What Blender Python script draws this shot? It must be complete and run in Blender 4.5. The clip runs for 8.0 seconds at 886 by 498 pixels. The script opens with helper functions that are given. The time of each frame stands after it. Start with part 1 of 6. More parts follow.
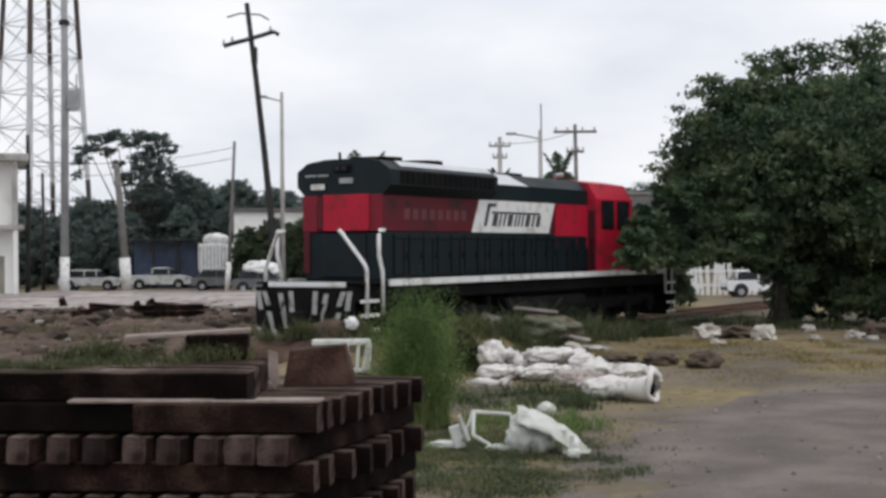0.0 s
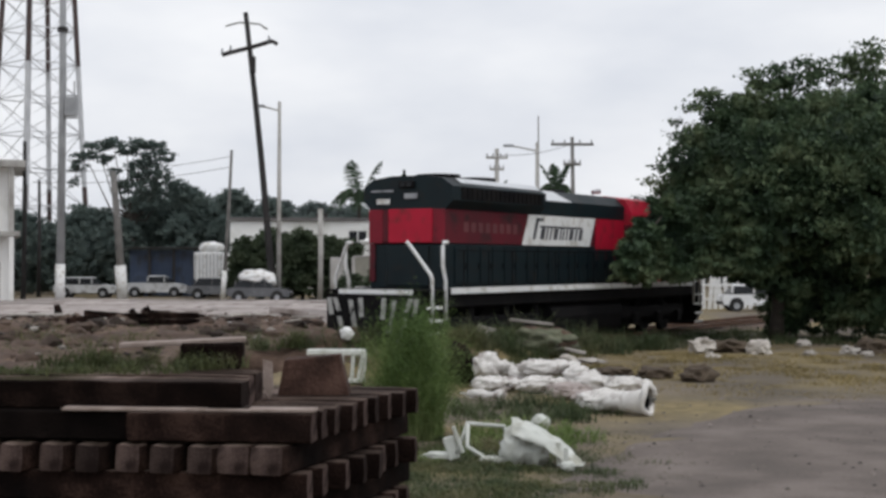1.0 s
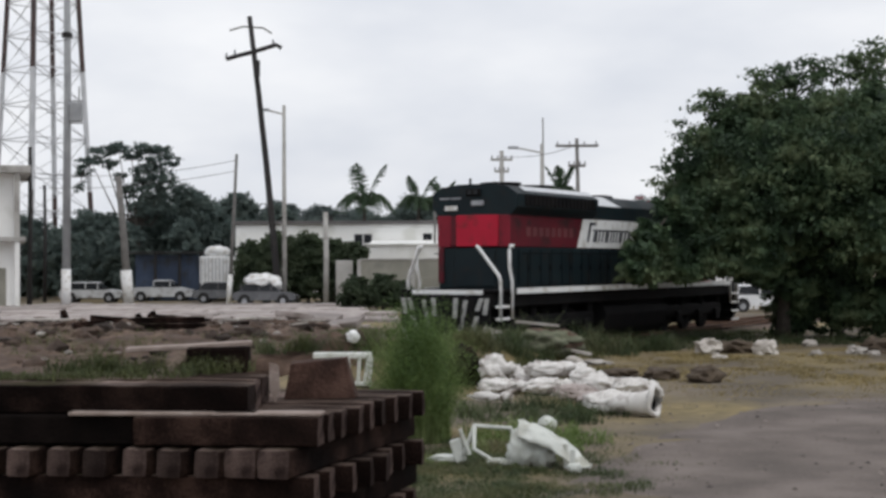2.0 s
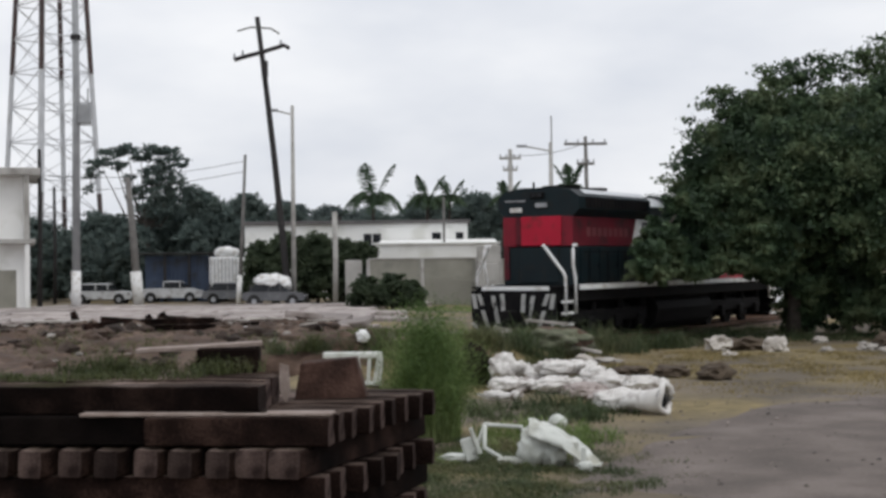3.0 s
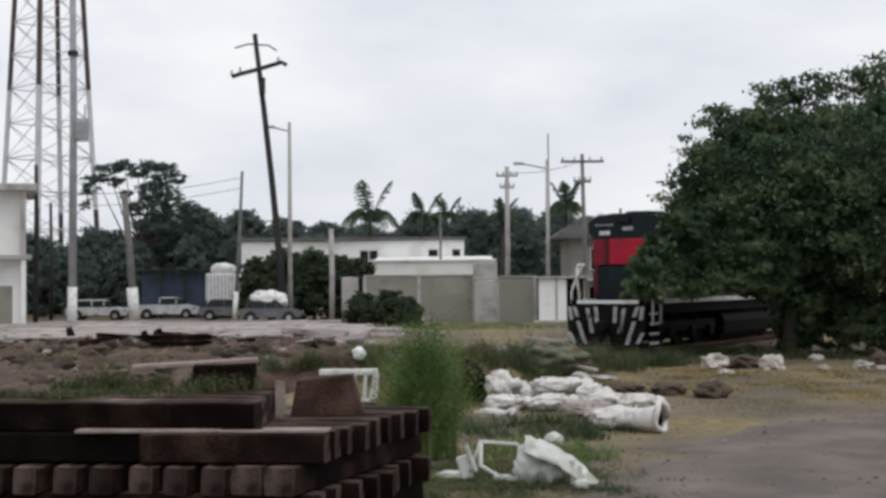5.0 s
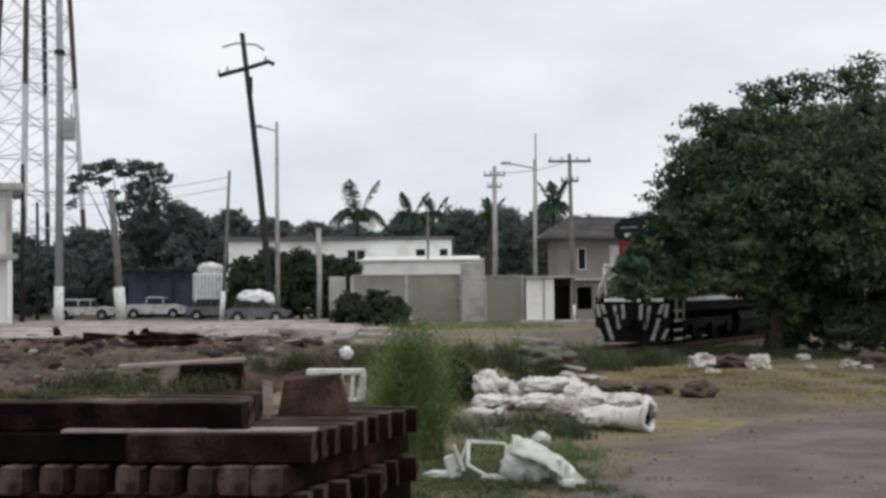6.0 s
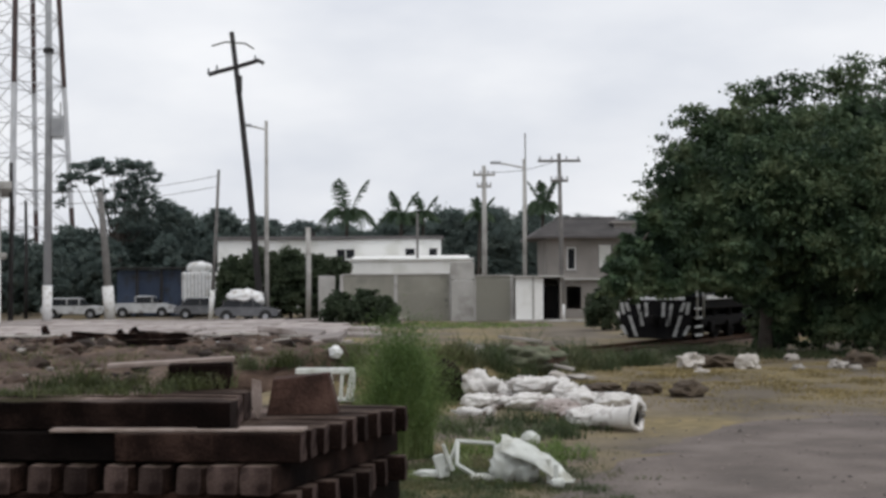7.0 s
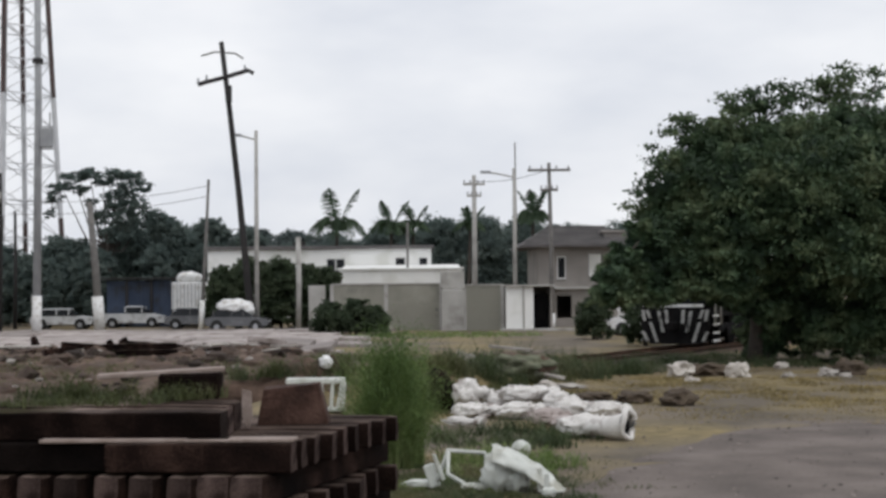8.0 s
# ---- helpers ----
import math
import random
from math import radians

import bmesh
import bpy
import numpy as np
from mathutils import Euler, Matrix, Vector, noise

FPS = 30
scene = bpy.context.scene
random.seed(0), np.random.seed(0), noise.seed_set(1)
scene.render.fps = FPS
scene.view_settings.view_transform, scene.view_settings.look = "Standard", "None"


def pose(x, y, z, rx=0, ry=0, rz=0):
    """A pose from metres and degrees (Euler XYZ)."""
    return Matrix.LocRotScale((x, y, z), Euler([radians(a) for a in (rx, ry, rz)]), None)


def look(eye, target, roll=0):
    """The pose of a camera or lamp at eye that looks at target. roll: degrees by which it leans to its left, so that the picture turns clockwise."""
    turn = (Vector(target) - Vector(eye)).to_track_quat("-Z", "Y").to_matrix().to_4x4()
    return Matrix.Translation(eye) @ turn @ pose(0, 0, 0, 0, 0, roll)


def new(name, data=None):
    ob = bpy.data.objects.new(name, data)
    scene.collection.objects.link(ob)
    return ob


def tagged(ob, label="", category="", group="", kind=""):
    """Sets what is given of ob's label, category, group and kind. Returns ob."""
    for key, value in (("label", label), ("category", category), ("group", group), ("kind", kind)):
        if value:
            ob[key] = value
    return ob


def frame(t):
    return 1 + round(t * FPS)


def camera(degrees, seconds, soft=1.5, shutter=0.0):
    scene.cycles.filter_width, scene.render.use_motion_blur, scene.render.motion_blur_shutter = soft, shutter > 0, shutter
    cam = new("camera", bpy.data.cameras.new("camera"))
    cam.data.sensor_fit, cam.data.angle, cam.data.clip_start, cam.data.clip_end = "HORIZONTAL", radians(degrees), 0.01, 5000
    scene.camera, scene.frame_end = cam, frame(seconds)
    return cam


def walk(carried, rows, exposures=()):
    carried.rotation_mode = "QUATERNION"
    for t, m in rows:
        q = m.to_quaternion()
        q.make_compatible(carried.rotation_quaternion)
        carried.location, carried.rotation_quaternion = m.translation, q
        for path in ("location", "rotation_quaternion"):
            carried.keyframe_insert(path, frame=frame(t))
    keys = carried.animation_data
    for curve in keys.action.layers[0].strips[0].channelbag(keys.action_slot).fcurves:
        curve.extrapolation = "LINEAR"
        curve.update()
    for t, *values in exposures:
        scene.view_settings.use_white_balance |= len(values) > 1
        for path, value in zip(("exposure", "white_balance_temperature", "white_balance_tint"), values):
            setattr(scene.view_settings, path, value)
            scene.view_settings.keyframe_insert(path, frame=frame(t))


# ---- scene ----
import itertools

# ------------------------------------------------------------ camera
EYE_Z = 2.66
PATH = [
    (0.0, 0.000, 0.047, 0.447), (0.5, -0.163, 0.197, 0.276), (1.0, -0.165, 0.505, -0.174),
    (1.5, -0.142, 0.620, -0.042), (3.0, 0.446, 0.571, 0.640), (3.5, 0.505, 0.643, 0.528),
    (4.0, 0.520, 0.869, 0.433), (5.5, 0.058, 1.344, 0.475), (6.0, -0.217, 1.258, 0.457),
    (6.5, -0.344, 1.311, 0.489), (7.0, -0.655, 1.230, 0.363), (7.5, -0.845, 1.451, 0.344),
    (8.0, -1.057, 1.615, 0.525)]
cam = camera(35.49, 8.0, soft=3.1)
walk(cam, [(t, pose(0, 0, EYE_Z, 90 + pitch, roll, yaw)) for t, yaw, pitch, roll in PATH],
     [(0.0, 0.09), (0.5, 0.07), (1.0, 0.0), (8.0, 0.0)])

# ------------------------------------------------------------ world and sun
SUN_EL, SUN_AZ = 62.0, 150.0   # degrees; azimuth clockwise from +y
world = bpy.data.worlds.new("overcast_sky")
scene.world = world
world.use_nodes = True


def build_sky():
    nt = world.node_tree
    nt.nodes.clear()
    N, L = nt.nodes.new, nt.links.new
    out, bg = N("ShaderNodeOutputWorld"), N("ShaderNodeBackground")
    sky = N("ShaderNodeTexSky")
    sky.sky_type, sky.sun_disc = "NISHITA", False
    sky.sun_elevation, sky.sun_rotation = radians(SUN_EL), radians(SUN_AZ)
    sky.air_density, sky.dust_density = 1.2, 3.0
    co = N("ShaderNodeTexCoord")
    mp = N("ShaderNodeMapping")
    mp.inputs["Scale"].default_value = (1.0, 1.0, 2.6)
    n1 = N("ShaderNodeTexNoise")
    n1.inputs["Scale"].default_value, n1.inputs["Detail"].default_value = 5.5, 4.0
    n1.inputs["Roughness"].default_value = 0.5
    ramp = N("ShaderNodeValToRGB")
    ramp.color_ramp.elements[0].position, ramp.color_ramp.elements[1].position = 0.3, 0.72
    ramp.color_ramp.elements[0].color = (7.5, 7.8, 8.5, 1)
    ramp.color_ramp.elements[1].color = (9.7, 9.8, 10.1, 1)
    mix = N("ShaderNodeMixRGB")
    mix.inputs[0].default_value = 0.93
    L(co.outputs["Generated"], mp.inputs["Vector"])
    L(mp.outputs["Vector"], n1.inputs["Vector"])
    L(n1.outputs["Fac"], ramp.inputs["Fac"])
    L(sky.outputs["Color"], mix.inputs[1])
    L(ramp.outputs["Color"], mix.inputs[2])
    L(mix.outputs["Color"], bg.inputs["Color"])
    bg.inputs["Strength"].default_value = 0.1
    L(bg.outputs["Background"], out.inputs["Surface"])


build_sky()
sun = new("sun", bpy.data.lights.new("sun", "SUN"))
sun.data.energy, sun.data.angle, sun.data.color = 0.8, radians(25), (1.0, 0.97, 0.93)
sun.matrix_basis = look((0, 0, 50), (-50 * math.sin(radians(SUN_AZ)) / math.tan(radians(SUN_EL)),
                                      -50 * math.cos(radians(SUN_AZ)) / math.tan(radians(SUN_EL)), 0))


# ------------------------------------------------------------ materials
def material(name, colors, scale=3.0, rough=0.8, metal=0.0, bump=0.2, fine=30.0, island=0.0, spec=0.5, coat=0.0, stain=None, per_object=0.0):
    """Colours mixed by noise at two scales, with bump. island: how much brightness varies from leaf to leaf."""
    m = bpy.data.materials.new(name)
    m.use_nodes = True
    nt = m.node_tree
    N, L = nt.nodes.new, nt.links.new
    b = nt.nodes["Principled BSDF"]
    b.inputs["Metallic"].default_value = metal
    b.inputs["Specular IOR Level"].default_value = spec
    b.inputs["Coat Weight"].default_value = coat
    co = N("ShaderNodeTexCoord")
    n1, n2 = N("ShaderNodeTexNoise"), N("ShaderNodeTexNoise")
    n1.inputs["Scale"].default_value, n1.inputs["Detail"].default_value = scale, 6.0
    n2.inputs["Scale"].default_value, n2.inputs["Detail"].default_value = fine, 4.0
    for n in (n1, n2):
        L(co.outputs["Object"], n.inputs["Vector"])
    ramp = N("ShaderNodeValToRGB")
    els = ramp.color_ramp.elements
    while len(els) < len(colors):
        els.new(0.5)
    for i, (e, c) in enumerate(zip(els, colors)):
        e.position = 0.32 + 0.36 * i / max(1, len(colors) - 1)
        e.color = (*c, 1)
    mixn = N("ShaderNodeMath")
    mixn.operation = "MULTIPLY_ADD"
    mixn.inputs[1].default_value = 0.35
    sub = N("ShaderNodeMath")
    sub.operation = "MULTIPLY_ADD"
    sub.inputs[1].default_value, sub.inputs[2].default_value = 1.0, -0.175
    L(n1.outputs["Fac"], sub.inputs[0])
    L(n2.outputs["Fac"], mixn.inputs[0])
    L(sub.outputs[0], mixn.inputs[2])
    L(mixn.outputs[0], ramp.inputs["Fac"])
    col = ramp.outputs["Color"]
    if island or per_object:
        if island:
            g = N("ShaderNodeNewGeometry")
            src = g.outputs["Random Per Island"]
        else:
            g = N("ShaderNodeObjectInfo")
            src = g.outputs["Random"]
        mr = N("ShaderNodeMapRange")
        k = island or per_object
        mr.inputs["To Min"].default_value, mr.inputs["To Max"].default_value = 1 - k, 1 + k
        hsv = N("ShaderNodeHueSaturation")
        L(src, mr.inputs["Value"])
        L(mr.outputs["Result"], hsv.inputs["Value"])
        L(col, hsv.inputs["Color"])
        col = hsv.outputs["Color"]
    if stain:
        n3 = N("ShaderNodeTexNoise")
        n3.inputs["Scale"].default_value, n3.inputs["Detail"].default_value = stain[1], 8.0
        r3 = N("ShaderNodeValToRGB")
        r3.color_ramp.elements[0].position, r3.color_ramp.elements[1].position = 0.52, 0.68
        mx = N("ShaderNodeMixRGB")
        mx.inputs[2].default_value = (*stain[0], 1)
        L(co.outputs["Object"], n3.inputs["Vector"])
        L(n3.outputs["Fac"], r3.inputs["Fac"])
        L(r3.outputs["Color"], mx.inputs[0])
        L(col, mx.inputs[1])
        col = mx.outputs["Color"]
    L(col, b.inputs["Base Color"])
    rr = N("ShaderNodeMapRange")
    rr.inputs["To Min"].default_value, rr.inputs["To Max"].default_value = max(0.04, rough - 0.12), min(1, rough + 0.12)
    L(n1.outputs["Fac"], rr.inputs["Value"])
    L(rr.outputs["Result"], b.inputs["Roughness"])
    if bump:
        bp = N("ShaderNodeBump")
        bp.inputs["Strength"].default_value, bp.inputs["Distance"].default_value = bump, 0.02
        L(n2.outputs["Fac"], bp.inputs["Height"])
        L(bp.outputs["Normal"], b.inputs["Normal"])
    return m


def leaf_material(name, colors, island=0.35, thin=0.4):
    m = material(name, colors, scale=0.7, rough=0.62, bump=0.0, fine=9.0, island=island, spec=0.3)
    nt = m.node_tree
    b = nt.nodes["Principled BSDF"]
    out = nt.nodes["Material Output"]
    tr, mx = nt.nodes.new("ShaderNodeBsdfTranslucent"), nt.nodes.new("ShaderNodeMixShader")
    mx.inputs[0].default_value = thin
    nt.links.new(b.inputs["Base Color"].links[0].from_socket, tr.inputs["Color"])
    nt.links.new(b.outputs["BSDF"], mx.inputs[1])
    nt.links.new(tr.outputs["BSDF"], mx.inputs[2])
    nt.links.new(mx.outputs["Shader"], out.inputs["Surface"])
    return m


M_RED = material("red_paint", [(0.4, 0.008, 0.03), (0.48, 0.012, 0.04)], 1.3, 0.5, bump=0.03, spec=0.25, stain=((0.2, 0.02, 0.025), 2.2))
M_MAROON = material("weathered_maroon_paint", [(0.075, 0.009, 0.016), (0.12, 0.011, 0.02)], 1.1, 0.55, bump=0.04, spec=0.25, stain=((0.035, 0.014, 0.016), 1.8))
M_DULLRED = material("dull_red_paint", [(0.17, 0.01, 0.022), (0.24, 0.012, 0.028)], 1.3, 0.55, bump=0.03, spec=0.25, stain=((0.09, 0.012, 0.018), 2.0))
M_GREEN = material("dark_green_paint", [(0.004, 0.010, 0.014), (0.007, 0.017, 0.021)], 1.2, 0.5, bump=0.04, spec=0.22, stain=((0.012, 0.014, 0.015), 2.5))
M_BLACK = material("black_grimy_steel", [(0.006, 0.006, 0.007), (0.014, 0.013, 0.013)], 2.5, 0.75, bump=0.25, spec=0.07)
M_WHITE = material("white_paint", [(0.74, 0.75, 0.75), (0.82, 0.82, 0.81)], 1.7, 0.55, bump=0.05, stain=((0.52, 0.5, 0.46), 3.0))
M_GREY = material("grey_steel", [(0.3, 0.31, 0.33), (0.42, 0.43, 0.45)], 2.0, 0.5, 0.4, bump=0.1)
# Pale base colour carries the sky's sheen on the sloping roof edges.
M_SKY_SHEEN = material("sky_sheen_steel", [(0.55, 0.57, 0.6), (0.68, 0.7, 0.72)], 1.5, 0.45, 0.0, bump=0.1)
M_GLASS = material("dark_window_glass", [(0.01, 0.012, 0.014), (0.02, 0.022, 0.025)], 1.0, 0.2, bump=0.0, spec=0.22)
M_RUST = material("rusty_rail_steel", [(0.07, 0.035, 0.02), (0.16, 0.085, 0.05)], 6.0, 0.75, 0.3, bump=0.3)
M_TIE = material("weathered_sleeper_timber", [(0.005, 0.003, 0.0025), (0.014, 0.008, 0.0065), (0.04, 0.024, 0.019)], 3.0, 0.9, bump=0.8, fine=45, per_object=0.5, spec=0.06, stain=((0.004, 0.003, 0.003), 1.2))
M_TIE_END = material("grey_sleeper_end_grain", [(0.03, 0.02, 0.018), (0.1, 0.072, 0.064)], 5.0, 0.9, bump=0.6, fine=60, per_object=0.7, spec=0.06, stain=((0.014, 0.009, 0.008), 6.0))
# Worn tops, made paler still to paint in light from above.
M_TIE_TOP = material("worn_sunlit_sleeper_top", [(0.025, 0.017, 0.014), (0.08, 0.058, 0.048), (0.22, 0.17, 0.15)], 2.2, 0.9, bump=0.8, fine=45, per_object=0.4, spec=0.06, stain=((0.035, 0.032, 0.014), 1.6))
M_PLANK = material("sun_bleached_plank", [(0.2, 0.15, 0.125), (0.34, 0.28, 0.25)], 5.0, 0.85, bump=0.5, fine=50)
M_BARK = material("bark", [(0.03, 0.025, 0.02), (0.075, 0.062, 0.052)], 5.0, 0.9, bump=0.8)
M_POLE = material("creosoted_pole_timber", [(0.014, 0.013, 0.014), (0.03, 0.027, 0.026)], 3.0, 0.8, bump=0.4)
M_POLE2 = material("grey_pole_timber", [(0.12, 0.115, 0.11), (0.2, 0.19, 0.18)], 2.0, 0.85, bump=0.3)
M_CONC = material("concrete", [(0.34, 0.33, 0.31), (0.46, 0.45, 0.43)], 1.1, 0.9, bump=0.3, stain=((0.24, 0.23, 0.21), 0.8))
M_BLOCK = material("unpainted_block_wall", [(0.225, 0.22, 0.185), (0.315, 0.305, 0.26)], 0.6, 0.92, bump=0.3, stain=((0.15, 0.15, 0.13), 0.5))
M_HOUSE = material("white_house_render", [(0.78, 0.78, 0.76), (0.84, 0.84, 0.82)], 0.4, 0.85, bump=0.15, stain=((0.66, 0.66, 0.62), 0.6))
M_HOUSE2 = material("grey_brown_render", [(0.2, 0.185, 0.17), (0.3, 0.275, 0.255)], 0.5, 0.9, bump=0.2)
M_ROOF = material("grey_tile_roof", [(0.085, 0.08, 0.08), (0.14, 0.13, 0.128)], 0.9, 0.85, bump=0.4)
M_SACK = material("woven_plastic_sack", [(0.62, 0.595, 0.565), (0.78, 0.765, 0.74)], 4.0, 0.62, bump=0.35, fine=70, stain=((0.22, 0.175, 0.15), 3.6))
M_SHEET = material("white_plastic_sheet", [(0.5, 0.52, 0.48), (0.66, 0.68, 0.64)], 4.0, 0.5, bump=0.2, stain=((0.4, 0.4, 0.34), 3.0))
M_DIRT = material("brown_dirt", [(0.045, 0.026, 0.017), (0.085, 0.052, 0.036), (0.145, 0.098, 0.072)], 1.2, 0.95, bump=0.7, fine=14)
M_STONE = material("pale_rubble", [(0.3, 0.27, 0.24), (0.52, 0.49, 0.45)], 2.0, 0.9, bump=0.5, per_object=0.3)
M_DARKSTONE = material("dark_brown_clod", [(0.05, 0.035, 0.024), (0.1, 0.075, 0.05)], 3.0, 0.95, bump=0.8)
M_LEAF = leaf_material("broadleaf_foliage", [(0.016, 0.032, 0.02), (0.06, 0.1, 0.05), (0.15, 0.19, 0.1)], 0.18, 0.22)
# Distance haze is mixed into these two leaf colours, paler and bluer.
M_LEAF_HAZED = leaf_material("haze_lightened_foliage", [(0.085, 0.118, 0.112), (0.115, 0.152, 0.138), (0.145, 0.18, 0.158)], 0.16)
M_HAZE = leaf_material("haze_tinted_foliage", [(0.1, 0.125, 0.125), (0.125, 0.155, 0.15), (0.15, 0.18, 0.17)], 0.12)
M_PALM = leaf_material("palm_foliage", [(0.03, 0.055, 0.03), (0.06, 0.095, 0.05)], 0.3)
M_WEED = leaf_material("weed_foliage", [(0.104, 0.156, 0.0455), (0.169, 0.234, 0.078), (0.273, 0.325, 0.143)], 0.35)
M_DRY = leaf_material("dry_grass", [(0.17, 0.135, 0.058), (0.27, 0.215, 0.098), (0.36, 0.29, 0.145)], 0.4)
M_SCRUB = leaf_material("dull_scrub_foliage", [(0.0405, 0.0607, 0.027), (0.0743, 0.1013, 0.0473), (0.135, 0.135, 0.0743)], 0.35)
M_PLUME = leaf_material("feathery_plume_foliage", [(0.07, 0.122, 0.036), (0.128, 0.195, 0.06), (0.225, 0.285, 0.115)], 0.4)
M_HEDGE = leaf_material("hedge_foliage", [(0.05, 0.072, 0.042), (0.07, 0.096, 0.054), (0.096, 0.122, 0.07)], 0.2)
M_GRASS = leaf_material("rough_verge_grass", [(0.0562, 0.0725, 0.0275), (0.0938, 0.1063, 0.0438), (0.15, 0.1438, 0.0688)], 0.35)
M_SACK2 = material("mud_stained_sack", [(0.3, 0.25, 0.23), (0.5, 0.44, 0.42)], 3.0, 0.75, bump=0.4, fine=60, stain=((0.14, 0.1, 0.085), 2.0))
M_STRIPE = material("grimy_white_stripe", [(0.3, 0.3, 0.29), (0.5, 0.5, 0.48)], 3.0, 0.7, bump=0.05, stain=((0.12, 0.12, 0.115), 3.0))
M_PAVE = material("pinkish_worn_concrete", [(0.27, 0.235, 0.22), (0.42, 0.375, 0.355)], 0.9, 0.92, bump=0.4, stain=((0.13, 0.1, 0.085), 0.7), per_object=0.3)
M_CLOD = material("red_brown_clod", [(0.035, 0.023, 0.017), (0.09, 0.06, 0.044)], 2.0, 0.95, bump=0.8, island=0.6)
M_BLUE = material("blue_sheet_metal", [(0.03, 0.05, 0.095), (0.06, 0.085, 0.14)], 0.8, 0.6, bump=0.1, stain=((0.03, 0.033, 0.04), 0.9))
M_CARW = material("white_car_paint", [(0.7, 0.71, 0.72), (0.76, 0.77, 0.78)], 1.0, 0.25, bump=0.0, coat=0.5)
M_CARG = material("dark_car_paint", [(0.05, 0.05, 0.055), (0.09, 0.09, 0.095)], 1.0, 0.25, bump=0.0, coat=0.5)
M_RUBBER = material("tyre_rubber", [(0.012, 0.012, 0.012), (0.024, 0.024, 0.024)], 5.0, 0.85, bump=0.2)
M_TOWER_R = material("dark_orange_tower_paint", [(0.05, 0.034, 0.033), (0.085, 0.05, 0.046)], 1.0, 0.6, bump=0.1)
M_TOWER_W = material("white_tower_paint", [(0.5, 0.51, 0.53), (0.62, 0.63, 0.65)], 1.0, 0.6, bump=0.1)
M_MAST = material("galvanised_mast", [(0.27, 0.28, 0.29), (0.38, 0.39, 0.4)], 1.2, 0.6, 0.2, bump=0.1)
M_OFFCUT = material("red_brown_split_timber", [(0.022, 0.012, 0.009), (0.06, 0.032, 0.024), (0.1, 0.058, 0.045)], 4.0, 0.9, bump=0.7, fine=40, spec=0.2)
M_CARDULL = material("dusty_white_car_paint", [(0.42, 0.43, 0.44), (0.55, 0.56, 0.57)], 1.0, 0.4, bump=0.0, stain=((0.22, 0.21, 0.2), 1.5))
M_GRAVEL = material("loose_road_stones", [(0.06, 0.05, 0.042), (0.22, 0.19, 0.17)], 3.0, 0.9, bump=0.3, island=0.6)
M_BLACK_TIE = material("near_black_timber", [(0.003, 0.0024, 0.0022), (0.009, 0.0065, 0.0058)], 4.0, 0.85, bump=0.7, fine=45, spec=0.04)
M_INK = material("dark_lettering_ink", [(0.03, 0.035, 0.045), (0.06, 0.06, 0.07)], 2.0, 0.6, bump=0.0)
M_FADED = material("faded_lettering", [(0.1, 0.025, 0.03), (0.14, 0.035, 0.04)], 2.0, 0.6, bump=0.0)


